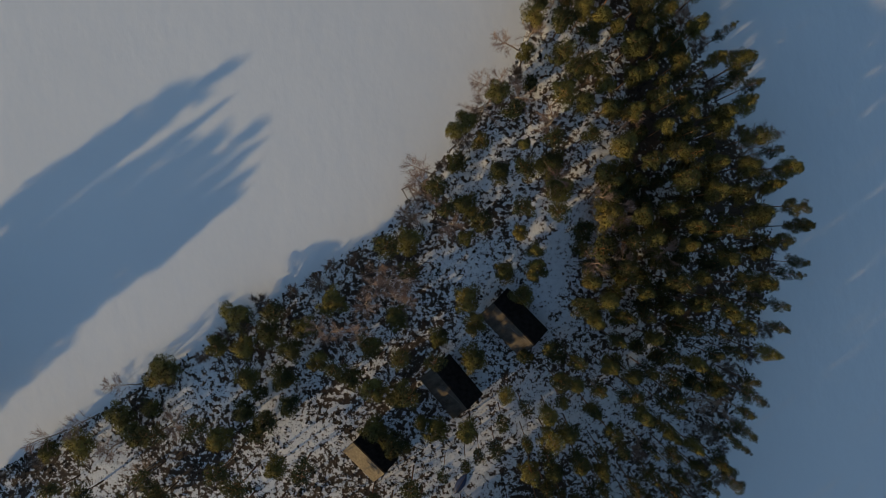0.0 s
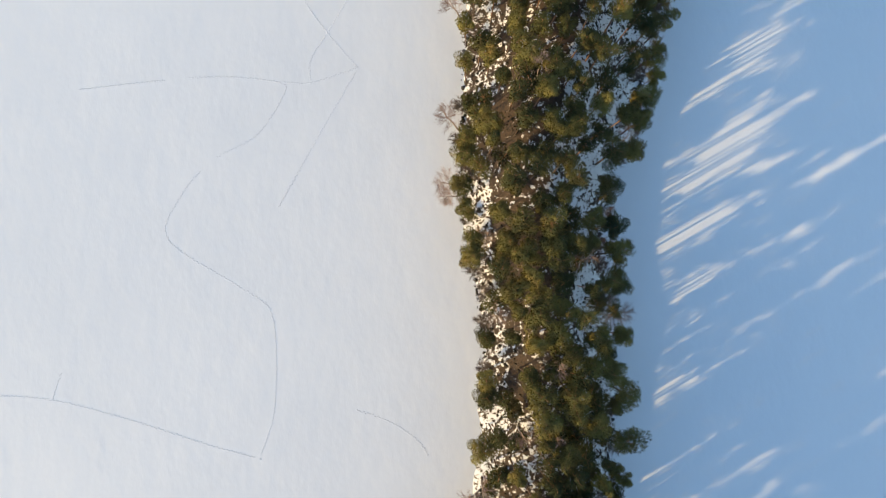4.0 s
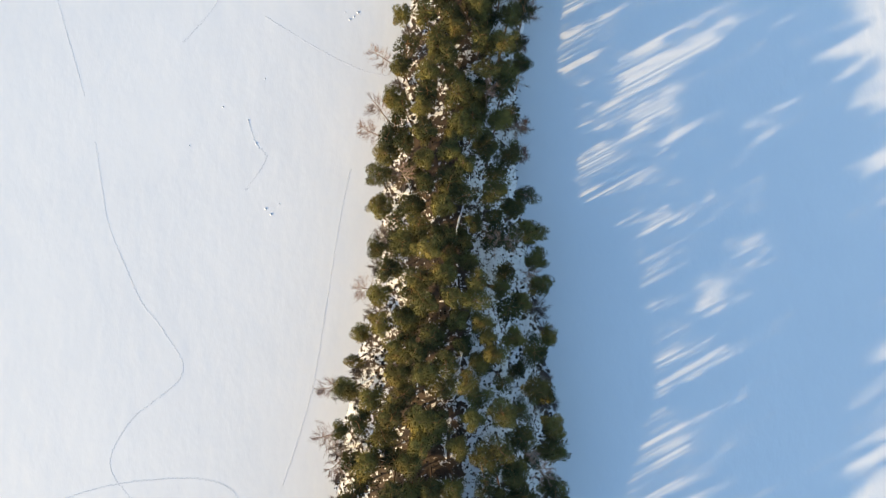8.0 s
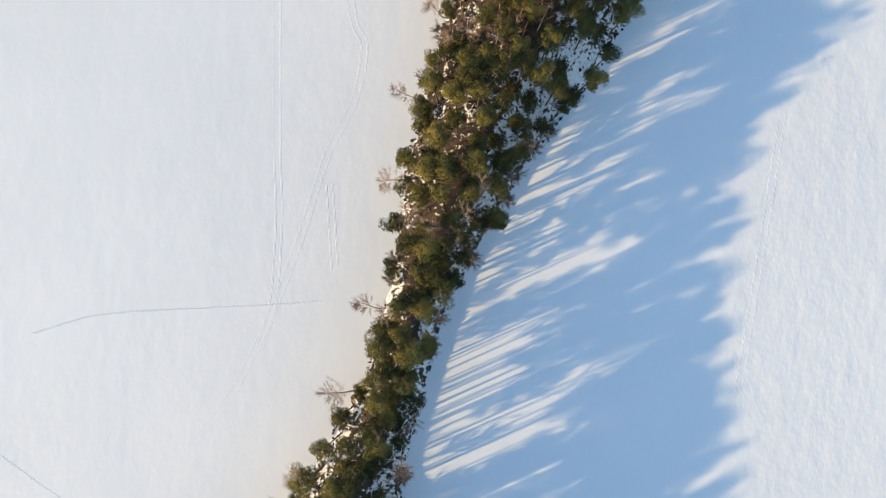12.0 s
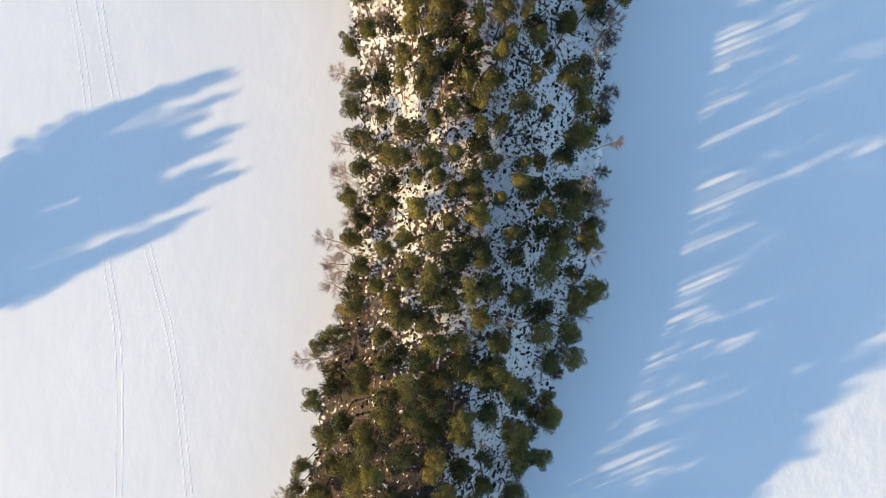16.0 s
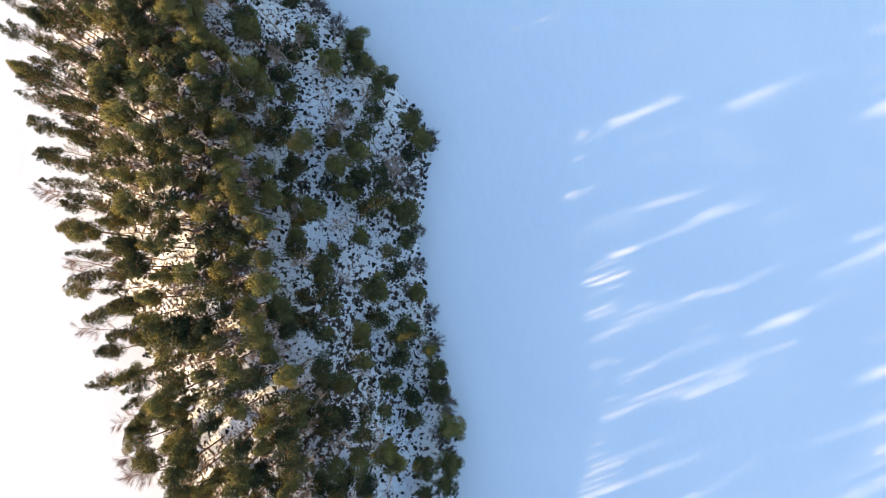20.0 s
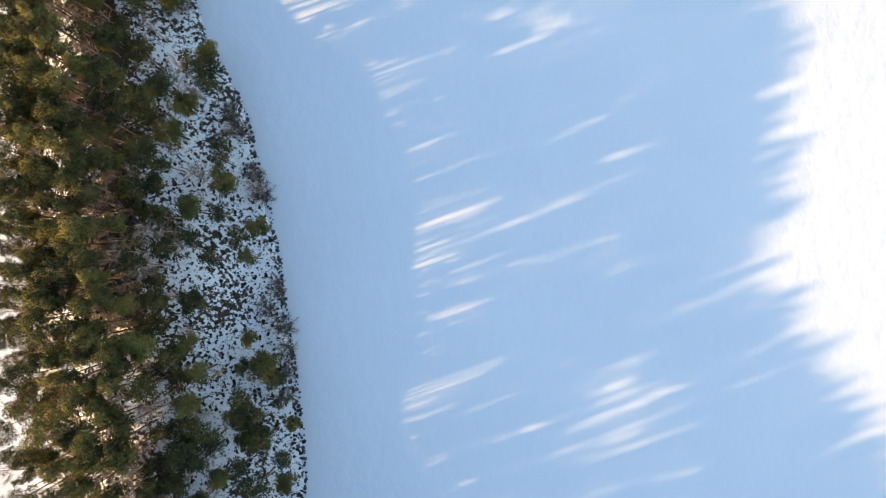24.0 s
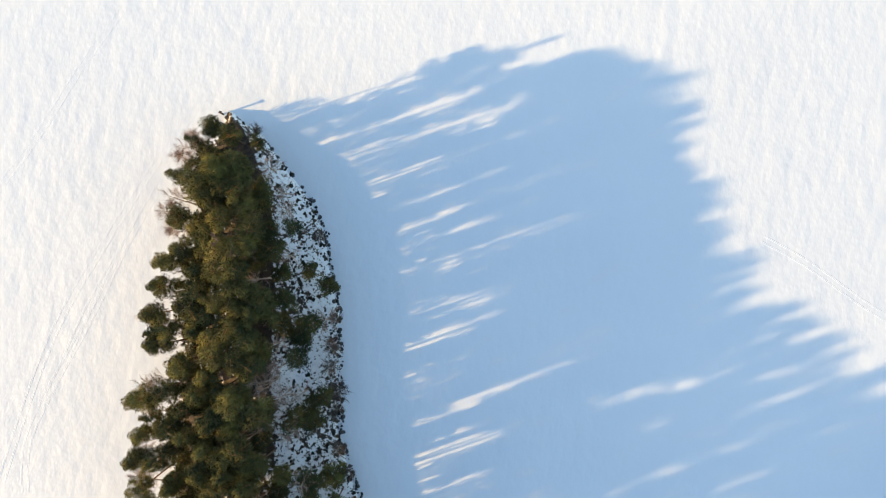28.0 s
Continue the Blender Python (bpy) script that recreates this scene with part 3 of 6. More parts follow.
def upturned_boat(x, y, turn):
    root = tagged(new("rowing_boat"), "upturned dark blue rowing boat on the snow", "boat")
    v, f, n = [], [], 9
    for i in range(n):
        u = i / (n - 1) * 2 - 1
        w, h = 0.72 * (1 - abs(u) ** 2.6) + 0.04, 0.55 * (1 - 0.25 * abs(u) ** 3)
        for k in range(9):
            an = math.pi * k / 8
            v.append((u * 1.9, math.cos(an) * w, math.sin(an) * h - 0.08))
    for i in range(n - 1):
        for k in range(8):
            q = i * 9 + k
            f.append((q, q + 1, q + 10, q + 9))
    part("hull", mesh_of("hull", v, f, TARP, True), root)
    boxed("keel", BOARD, root, -1.6, 1.6, -0.03, 0.03, 0.44, 0.52)
    root.matrix_basis = pose(x, y, ground_z(x, y), 0, 0, turn)


upturned_boat(1.1, -40.9, 60)


# ---------------------------------------------------------------- the wood: place, height and reach of each tree, from south to north
wild = random.Random(3)
STANDS = []


def tallest(y):
    return float(np.interp(y, TOPS_Y, TOPS_Z))


def pines(rows):
    for x, y, h, r in rows:
        h = max(0.62 * h, min(h, tallest(y) - ground_z(x, y))) if h > 9.9 else h
        u = (x - left(y)) / (right(y) - left(y))
        kind = CABIN_PINE if y < 60 and h > 12.6 else (TALL_SLOPE_PINE if u < 0.32 else TALL_PINE) if h > 14.2 else LOW_PINE if h < 8.2 or y < 10 and h < 10 or r < 1.35 and h < 11 else SHORE_PINE if u < 0.14 or u > 0.86 else PINE if u < 0.34 else CREST_PINE if u < 0.6 else SLOPE_PINE
        lean = (wild.uniform(-2, 2), wild.uniform(-2, 2)) if kind is not SHORE_PINE else (wild.uniform(-2, 2), -4 if u < 0.5 else 4)
        STANDS.append((x, y))
        kind.plant(x, y, h, r * (1.3 if y > 555 else 1.05 if kind in (TALL_PINE, TALL_SLOPE_PINE, CABIN_PINE) else 1.3 if y < 10 and kind is LOW_PINE else 1.3), wild.uniform(0, 360) if kind is not SHORE_PINE else wild.uniform(-40, 40), lean)


def crest_fill(seed):
    """The close stand of pines along the crest, between those above."""
    r = random.Random(seed)

    def keep(x, y, u, q):
        dense = 0.5 if 20 < y < 300 else 0.3 if y < 430 else 0.6 if y < 470 else 0.9
        return (0.3 if y > 470 else 0.25) < u < (0.62 if y < 470 else 0.56) and q.random() < dense and all((x - a) ** 2 + (y - b) ** 2 > (2.5 if y < 470 else 2.1) ** 2 for a, b in STANDS if abs(y - b) < 3)

    for x, y, u in scatter(seed, 20, 630, 2.5, 60000, keep):
        h = min(19.5, tallest(y) - ground_z(x, y) - abs(r.gauss(0, 1.3 if y < 470 else 0.8)))
        STANDS.append((x, y))
        (TALL_CREST_PINE if h > 14.2 else CREST_PINE).plant(x, y, h, r.uniform(1.7, 2.5), r.uniform(0, 360), (r.uniform(-2, 2), r.uniform(-2, 2)))


def birches(rows):
    for x, y, h in rows:
        BIRCH.plant(x, y, min(h, 12.5) if y > 60 else min(h, 8), wild.uniform(1.9, 2.7) * (1 if y > 60 else 1.35), wild.uniform(0, 360), (wild.uniform(-4, 4), wild.uniform(-4, 4)))


def leaning(rows):
    """Thin bare trees that lean out over the ice from the western shore."""
    for x, y, h in rows:
        side = -1 if x < (left(y) + right(y)) / 2 else 1
        SHORE_BIRCH.plant(x, y, (h + wild.uniform(-1, 1.5)) * (1.35 if 400 < y < 560 else 1.0), wild.uniform(1.9, 2.7), wild.uniform(-15, 15), (wild.uniform(-8, 8), side * wild.uniform(14, 30)), z=max(0.1, ground_z(x, y)))


pines([(-27.4, -36.5, 8.2, 1.7), (40.8, -35.8, 18.2, 1.5), (-66.7, -35.7, 4.2, 1.6), (15.6, -35.3, 21.5, 1.7), (22.1, -34.8, 20.1, 1.6), (35.6, -34.7, 17.9, 1.4), (-60.9, -34.6, 4.7, 2.3), (11.6, -34.3, 21.9, 1.8), (18.8, -33.8, 20.9, 1.9), (39.0, -33.2, 18.5, 1.4), (-9.8, -32.7, 7.9, 1.9), (-51.3, -32.6, 5.3, 2.0), (-37.5, -32.5, 7.1, 1.9), (35.5, -31.4, 18.8, 1.6), (-12.4, -30.6, 8.4, 2.0), (13.9, -30.3, 21.2, 1.8), (-54.4, -30.0, 4.5, 2.1), (-2.2, -29.9, 7.7, 1.7), (-29.3, -29.7, 7.1, 1.7), (17.9, -29.6, 22.3, 1.9), (32.0, -29.5, 20.2, 1.6), (2.6, -29.2, 19.6, 2.2), (-5.4, -29.2, 7.8, 1.0), (22.8, -29.1, 20.1, 1.6)])
pines([(-33.1, -28.1, 6.8, 1.7), (-25.8, -27.0, 7.5, 1.5), (14.2, -26.3, 19.9, 1.8), (27.6, -26.0, 21.1, 1.6), (-8.9, -25.7, 7.7, 1.9), (20.2, -25.7, 19.6, 1.7), (-12.0, -24.1, 8.0, 1.9), (8.1, -23.5, 20.0, 1.4), (38.6, -23.2, 19.9, 1.9), (-32.6, -23.1, 5.7, 1.8), (-26.9, -22.8, 6.7, 1.9), (-16.0, -22.4, 7.2, 1.7), (17.7, -22.4, 22.3, 1.8), (-47.0, -22.3, 4.0, 2.5), (35.1, -22.2, 20.4, 1.7), (15.0, -21.6, 22.1, 1.7), (26.6, -21.0, 19.7, 1.6), (-21.4, -20.0, 7.6, 1.6), (22.5, -19.7, 20.1, 1.4), (3.2, -19.6, 7.4, 1.9), (34.9, -18.9, 20.6, 1.9), (17.7, -18.8, 20.2, 1.2), (-33.9, -18.8, 4.7, 1.8), (-26.2, -18.5, 5.7, 1.8)])
pines([(-12.5, -18.1, 7.6, 1.7), (-38.7, -18.0, 4.4, 1.8), (45.4, -17.6, 18.8, 1.4), (-2.0, -16.2, 7.7, 1.4), (-30.3, -16.1, 5.3, 2.0), (29.7, -15.5, 19.3, 1.7), (23.2, -15.3, 20.3, 1.4), (-23.7, -15.0, 5.4, 1.8), (-34.8, -14.4, 4.2, 2.3), (42.6, -14.3, 19.1, 1.4), (3.0, -14.1, 8.0, 1.7), (20.7, -13.0, 19.6, 1.4), (-9.0, -12.8, 7.3, 1.7), (40.7, -11.8, 18.7, 1.7), (32.0, -11.5, 19.6, 1.9), (-19.7, -11.0, 5.2, 2.1), (19.0, -10.8, 19.5, 1.8), (22.6, -10.3, 22.4, 1.7), (35.5, -10.1, 19.2, 1.7), (1.9, -10.1, 7.2, 1.9), (11.1, -9.3, 7.7, 1.5), (28.0, -8.6, 20.8, 1.5), (42.2, -7.7, 18.6, 1.9), (20.4, -7.1, 17.8, 1.6)])
pines([(45.8, -7.0, 18.9, 1.9), (36.9, -6.9, 21.0, 1.9), (32.7, -6.9, 21.1, 1.9), (12.2, -5.9, 8.2, 1.7), (7.5, -5.8, 7.2, 1.5), (39.0, -2.9, 20.8, 1.9), (43.4, -2.9, 19.0, 1.9), (12.2, -2.7, 7.8, 1.2), (33.8, -2.1, 22.3, 1.5), (47.8, -1.3, 19.4, 1.4), (-7.2, -1.3, 5.0, 2.0), (1.2, -1.1, 6.9, 1.2), (28.9, -0.8, 20.4, 1.8), (10.1, 0.2, 7.5, 1.2), (35.2, 1.0, 22.2, 1.9), (50.4, 1.1, 16.5, 1.8), (40.3, 1.8, 20.6, 1.9), (44.8, 1.9, 20.2, 2.1), (23.7, 2.4, 8.4, 2.2), (27.3, 2.8, 20.4, 2.0), (30.9, 3.9, 19.7, 1.8), (49.3, 4.3, 17.7, 1.6), (1.7, 4.4, 6.2, 1.9), (24.3, 5.5, 7.7, 2.0)])
pines([(37.4, 5.7, 19.7, 1.9), (41.8, 5.7, 19.1, 2.0), (16.5, 6.2, 7.7, 2.0), (46.4, 6.6, 17.6, 1.8), (33.9, 7.1, 21.3, 2.0), (23.5, 8.4, 7.8, 2.2), (7.0, 9.6, 7.2, 1.6), (42.6, 9.7, 18.6, 1.9), (48.2, 10.2, 18.3, 2.1), (38.0, 10.3, 19.0, 1.9), (29.0, 10.6, 20.9, 1.7), (14.5, 10.7, 7.7, 2.2), (31.9, 12.3, 20.3, 1.8), (24.7, 13.0, 12.8, 2.3), (10.4, 13.6, 14.1, 1.3), (43.5, 14.0, 17.5, 1.9), (38.8, 15.0, 20.9, 1.9), (0.5, 15.1, 11.1, 1.4), (31.0, 15.4, 20.6, 1.7), (25.7, 17.2, 13.2, 1.8), (2.5, 17.4, 10.6, 1.7), (34.1, 17.8, 21.6, 1.7), (38.8, 18.1, 19.0, 1.7), (42.6, 18.3, 18.3, 1.8)])
pines([(22.7, 18.6, 13.4, 2.1), (28.5, 19.0, 21.5, 1.7), (19.1, 19.1, 13.6, 2.0), (7.4, 20.9, 11.6, 1.7), (25.7, 22.8, 13.6, 2.1), (28.3, 24.0, 18.5, 1.9), (20.8, 24.1, 13.6, 2.1), (41.2, 24.7, 18.1, 2.3), (32.8, 25.1, 19.7, 1.7), (37.7, 25.2, 19.5, 1.6), (15.9, 26.3, 12.9, 2.0), (29.4, 26.7, 22.1, 1.5), (10.9, 27.9, 10.8, 1.2), (23.6, 29.6, 13.4, 1.6), (35.2, 29.7, 20.3, 2.0), (26.8, 29.8, 14.5, 1.6), (15.8, 31.2, 12.6, 2.0), (29.9, 31.4, 21.4, 1.7), (18.7, 32.2, 13.3, 1.8), (21.8, 32.3, 14.4, 2.3), (26.5, 33.1, 17.1, 1.9), (12.5, 33.2, 11.5, 1.9), (30.2, 34.5, 21.9, 2.0), (35.5, 35.2, 17.8, 1.8)])
pines([(13.4, 35.8, 10.6, 1.7), (31.4, 37.1, 22.3, 1.7), (26.6, 37.5, 14.6, 1.5), (23.0, 37.7, 13.4, 1.8), (14.7, 38.8, 12.1, 1.5), (25.2, 40.2, 13.3, 1.9), (18.9, 40.6, 13.8, 1.8), (28.6, 40.7, 13.3, 1.9), (34.7, 40.9, 12.7, 2.0), (15.7, 41.7, 11.7, 1.9), (27.3, 44.8, 14.3, 1.6), (19.7, 44.9, 13.2, 2.0), (31.4, 45.9, 13.0, 1.5), (25.9, 47.3, 14.0, 1.8), (22.4, 48.8, 13.6, 1.6), (33.9, 49.2, 12.6, 2.3), (36.8, 50.4, 9.6, 1.6), (28.6, 50.6, 14.7, 1.9), (23.7, 51.1, 14.2, 1.9), (25.0, 54.3, 13.6, 1.9), (20.9, 54.6, 13.7, 2.0), (33.3, 55.1, 13.9, 1.7), (29.2, 55.2, 14.0, 1.8), (36.7, 55.6, 10.6, 1.2)])
pines([(16.6, 55.8, 10.9, 1.9), (17.3, 59.1, 13.4, 1.7), (24.3, 59.9, 13.7, 1.6), (36.6, 60.7, 10.7, 2.2), (23.6, 63.0, 14.3, 2.3), (31.3, 63.0, 12.8, 1.8), (16.1, 64.0, 12.0, 1.7), (28.3, 64.3, 14.5, 1.8), (22.6, 66.1, 15.4, 2.1), (36.4, 67.2, 9.7, 2.1), (27.2, 67.4, 14.6, 1.9), (15.9, 67.4, 12.1, 1.7), (32.7, 70.7, 12.1, 2.0), (30.0, 71.9, 13.0, 1.8), (26.7, 72.2, 14.7, 1.8), (21.1, 73.3, 14.4, 2.1), (15.0, 73.7, 11.8, 1.5), (18.0, 74.0, 14.6, 1.6), (24.0, 75.1, 15.5, 1.9), (30.8, 75.4, 14.1, 2.0), (34.4, 76.0, 10.4, 1.7), (21.4, 77.3, 14.8, 2.2), (27.2, 78.0, 13.7, 1.8), (18.3, 78.1, 15.5, 1.8)])
pines([(16.9, 80.5, 15.5, 2.1), (28.8, 82.7, 14.3, 1.6), (20.1, 82.9, 14.0, 1.8), (16.2, 83.7, 15.6, 2.0), (32.2, 83.8, 11.7, 2.2), (12.2, 85.0, 13.2, 1.9), (11.8, 87.6, 12.8, 1.7), (21.5, 87.8, 14.2, 1.9), (31.9, 88.2, 11.7, 1.9), (15.6, 88.5, 15.0, 2.1), (25.4, 88.6, 13.3, 1.6), (28.4, 88.6, 12.6, 1.6), (18.2, 90.1, 15.4, 1.9), (21.6, 91.1, 15.1, 2.1), (10.2, 91.9, 10.9, 1.7), (30.5, 92.1, 12.3, 1.9), (14.4, 92.6, 15.9, 2.1), (27.5, 93.1, 13.1, 1.6), (22.6, 94.6, 15.1, 1.6), (9.7, 95.3, 12.4, 1.7), (16.4, 95.8, 15.9, 1.9), (30.5, 96.5, 10.9, 1.7), (24.5, 97.6, 15.2, 1.8), (11.4, 97.6, 13.4, 1.5)])
pines([(19.3, 98.3, 15.3, 1.9), (22.5, 99.5, 13.9, 1.6), (9.1, 99.5, 13.0, 1.9), (12.5, 102.0, 15.3, 1.6), (30.0, 102.6, 11.9, 2.2), (9.0, 102.8, 12.9, 1.7), (33.1, 104.3, 11.5, 1.7), (24.1, 104.6, 14.8, 1.8), (16.1, 105.1, 15.3, 1.8), (12.1, 105.2, 13.8, 2.0), (19.9, 105.7, 15.5, 1.7), (30.9, 108.1, 13.1, 1.8), (33.9, 108.3, 11.5, 1.7), (26.9, 108.8, 15.1, 1.9), (14.8, 108.9, 15.2, 1.9), (18.6, 109.5, 15.0, 1.9), (34.5, 111.5, 10.6, 2.2), (12.8, 111.8, 14.3, 1.8), (19.7, 113.6, 16.0, 2.0), (15.8, 113.8, 15.7, 2.1), (7.6, 114.3, 12.0, 1.5), (10.9, 114.8, 13.3, 1.6), (26.0, 115.1, 13.5, 1.8), (30.5, 115.6, 14.5, 1.8)])
pines([(35.3, 115.7, 11.2, 1.2), (23.2, 117.2, 14.7, 1.6), (17.6, 118.0, 15.4, 1.7), (13.6, 118.4, 14.4, 1.9), (34.6, 118.6, 12.1, 1.9), (7.0, 120.1, 12.2, 1.4), (14.0, 121.6, 14.7, 1.8), (33.5, 121.8, 12.2, 1.7), (28.4, 122.7, 14.4, 1.8), (16.9, 123.5, 14.2, 2.1), (10.5, 123.8, 14.8, 1.8), (36.3, 123.9, 11.7, 1.5), (25.5, 124.6, 14.2, 1.7), (21.4, 124.8, 15.7, 1.9), (32.9, 125.0, 12.1, 1.7), (10.9, 127.1, 14.8, 2.0), (14.9, 127.4, 14.4, 1.8), (19.5, 127.8, 15.0, 1.9), (35.6, 128.1, 10.9, 1.9), (32.4, 128.3, 12.4, 1.8), (24.2, 128.4, 13.8, 1.9), (37.4, 130.1, 10.1, 1.9), (16.0, 130.7, 14.4, 1.7), (23.7, 132.3, 15.3, 1.7)])
pines([(27.0, 132.9, 13.9, 1.9), (10.2, 132.9, 14.3, 2.0), (14.1, 133.8, 14.6, 1.8), (34.5, 135.5, 12.6, 1.8), (9.0, 136.3, 12.9, 1.8), (24.8, 136.5, 13.8, 2.0), (19.9, 137.4, 14.4, 1.6), (31.0, 137.9, 12.8, 1.8), (12.0, 137.9, 14.4, 2.1), (16.0, 138.0, 14.5, 1.9), (38.7, 139.4, 10.5, 1.9), (26.1, 140.0, 14.4, 2.2), (13.2, 141.3, 14.0, 1.9), (9.2, 141.5, 12.6, 1.7), (21.8, 141.7, 14.8, 1.4), (17.1, 142.2, 13.1, 1.9), (28.5, 142.2, 13.8, 1.6), (24.9, 143.0, 13.8, 2.0), (39.3, 144.9, 10.0, 1.6), (14.3, 145.5, 14.5, 1.9), (32.7, 146.8, 12.7, 1.8), (19.6, 147.2, 14.1, 1.7), (10.1, 147.4, 13.1, 2.0), (37.1, 147.5, 10.3, 1.9)])
pines([(22.7, 147.5, 12.7, 1.6), (16.2, 149.6, 12.9, 1.9), (5.6, 150.5, 10.7, 1.5), (31.4, 150.7, 12.5, 2.0), (25.7, 151.5, 12.6, 1.7), (36.7, 152.0, 9.9, 2.1), (17.1, 152.2, 14.1, 1.7), (8.6, 152.8, 12.9, 1.8), (22.5, 152.9, 13.9, 1.7), (11.8, 153.2, 12.8, 1.8), (28.7, 153.4, 13.3, 1.8), (31.5, 155.3, 11.8, 2.0), (16.3, 155.5, 13.9, 2.1), (13.1, 155.7, 13.1, 1.9), (36.0, 155.7, 9.5, 1.9), (19.4, 156.3, 13.7, 1.9), (6.4, 156.7, 11.8, 1.9), (23.4, 156.9, 12.3, 1.7), (9.8, 157.0, 12.6, 2.0), (30.9, 158.2, 11.3, 1.5), (27.8, 158.4, 13.1, 2.1), (12.5, 160.5, 13.6, 1.8), (32.7, 161.2, 10.4, 1.7), (6.5, 161.5, 11.2, 1.2)])
pines([(17.1, 162.3, 12.4, 1.9), (21.9, 162.4, 13.0, 1.6), (19.2, 164.3, 13.0, 1.9), (11.8, 164.4, 13.4, 1.8), (15.1, 165.1, 13.1, 1.9), (6.7, 165.6, 10.7, 1.4), (26.3, 165.9, 12.8, 1.6), (31.6, 167.1, 10.9, 2.0), (17.1, 167.9, 13.3, 1.9), (9.4, 168.0, 12.3, 1.7), (24.3, 168.1, 13.5, 1.4), (28.5, 168.5, 12.7, 1.6), (11.9, 169.3, 12.4, 2.0), (33.6, 169.9, 9.3, 1.4), (8.7, 172.1, 11.0, 1.9), (15.6, 172.4, 12.2, 1.9), (18.7, 173.0, 13.9, 1.6), (28.8, 173.9, 10.6, 1.5), (25.4, 175.1, 11.6, 1.5), (13.5, 175.4, 12.6, 1.9), (10.0, 175.7, 13.1, 1.8), (21.9, 175.8, 12.2, 1.6), (16.7, 175.8, 13.0, 1.8), (31.5, 176.6, 8.9, 1.7)])
pines([(6.7, 178.5, 9.7, 1.7), (11.2, 179.1, 13.5, 2.1), (14.5, 179.6, 13.3, 1.9), (30.4, 179.7, 9.5, 1.6), (12.4, 182.6, 12.6, 1.8), (29.0, 184.2, 8.8, 2.1), (6.0, 184.5, 9.6, 1.9), (20.6, 184.6, 13.4, 1.3), (10.2, 185.7, 12.6, 2.0), (15.1, 186.2, 13.8, 1.9), (25.6, 187.5, 10.3, 1.7), (16.3, 188.8, 12.5, 2.1), (5.6, 188.8, 10.0, 1.9), (22.2, 189.2, 12.8, 2.0), (27.0, 190.1, 9.7, 1.6), (17.4, 192.3, 13.1, 1.6), (6.4, 192.3, 12.1, 1.7), (11.7, 192.4, 13.9, 1.6), (14.7, 194.3, 13.9, 1.9), (8.7, 194.8, 11.9, 1.5), (21.2, 195.8, 12.4, 2.0), (24.0, 195.9, 10.2, 1.7), (15.0, 197.7, 12.8, 1.9), (21.5, 199.4, 12.8, 1.8)])
pines([(7.9, 200.0, 12.5, 1.3), (11.1, 201.7, 12.4, 1.8), (5.8, 201.9, 10.1, 1.7), (15.2, 202.0, 13.1, 1.9), (21.7, 204.4, 11.8, 1.5), (10.4, 205.9, 12.8, 2.0), (6.9, 206.1, 12.5, 1.7), (18.7, 206.4, 12.9, 1.6), (21.7, 207.5, 11.0, 1.9), (13.5, 207.7, 12.8, 1.8), (10.7, 209.3, 12.6, 2.0), (23.3, 210.0, 9.9, 1.5), (17.2, 211.0, 13.5, 1.6), (20.6, 211.8, 12.1, 2.0), (9.2, 213.6, 13.7, 1.8), (12.6, 213.6, 13.3, 2.1), (16.7, 214.3, 12.4, 1.8), (5.6, 214.5, 10.2, 1.5), (20.9, 216.0, 11.2, 2.0), (14.5, 216.2, 13.6, 1.8), (6.7, 218.6, 11.4, 1.9), (11.2, 219.4, 13.5, 2.0), (14.6, 219.4, 13.6, 1.8), (19.3, 219.9, 12.8, 1.7)])
pines([(22.4, 220.6, 10.4, 1.7), (12.2, 222.9, 13.2, 2.0), (18.7, 223.1, 11.8, 1.7), (8.3, 224.2, 13.1, 2.0), (22.4, 224.8, 10.5, 1.7), (15.0, 225.1, 12.4, 1.8), (11.3, 226.7, 13.1, 2.0), (13.4, 228.9, 13.0, 1.8), (7.8, 230.4, 10.5, 1.7), (17.1, 231.2, 13.3, 2.0), (21.9, 231.6, 9.4, 1.7), (15.0, 233.3, 12.5, 2.1), (19.6, 234.8, 12.1, 1.8), (10.0, 235.3, 12.4, 2.0), (15.9, 236.8, 12.1, 1.6), (17.1, 239.5, 12.9, 1.8), (11.5, 240.8, 12.3, 1.7), (13.9, 242.2, 13.4, 1.5), (18.0, 243.0, 12.4, 2.1), (12.3, 245.2, 11.8, 1.4), (16.7, 249.4, 13.5, 1.8), (13.5, 249.5, 10.2, 1.2), (20.2, 252.7, 12.9, 2.0), (19.4, 256.7, 12.8, 2.2)])
pines([(15.1, 256.8, 11.9, 2.2), (21.7, 258.3, 11.3, 1.7), (18.0, 259.7, 12.7, 1.6), (20.1, 263.7, 12.4, 1.7), (16.3, 263.7, 12.3, 1.5), (22.5, 267.0, 11.8, 1.9), (15.2, 268.9, 12.8, 1.3), (19.0, 269.2, 12.3, 1.8), (18.8, 272.5, 12.3, 2.1), (16.1, 273.1, 13.8, 1.5), (27.1, 279.7, 9.3, 1.9), (16.5, 279.9, 12.3, 1.7), (19.6, 280.9, 13.9, 1.6), (23.6, 282.1, 12.5, 1.7), (16.5, 284.1, 13.0, 2.0), (26.8, 284.4, 11.2, 1.9), (19.6, 285.1, 13.6, 2.0), (13.7, 285.2, 11.5, 1.7), (23.6, 286.1, 13.5, 2.0), (27.8, 288.1, 11.1, 2.0), (14.2, 293.6, 11.6, 1.5), (18.4, 295.5, 12.9, 1.6), (21.7, 295.8, 14.3, 1.6), (15.2, 296.6, 12.4, 1.7)])
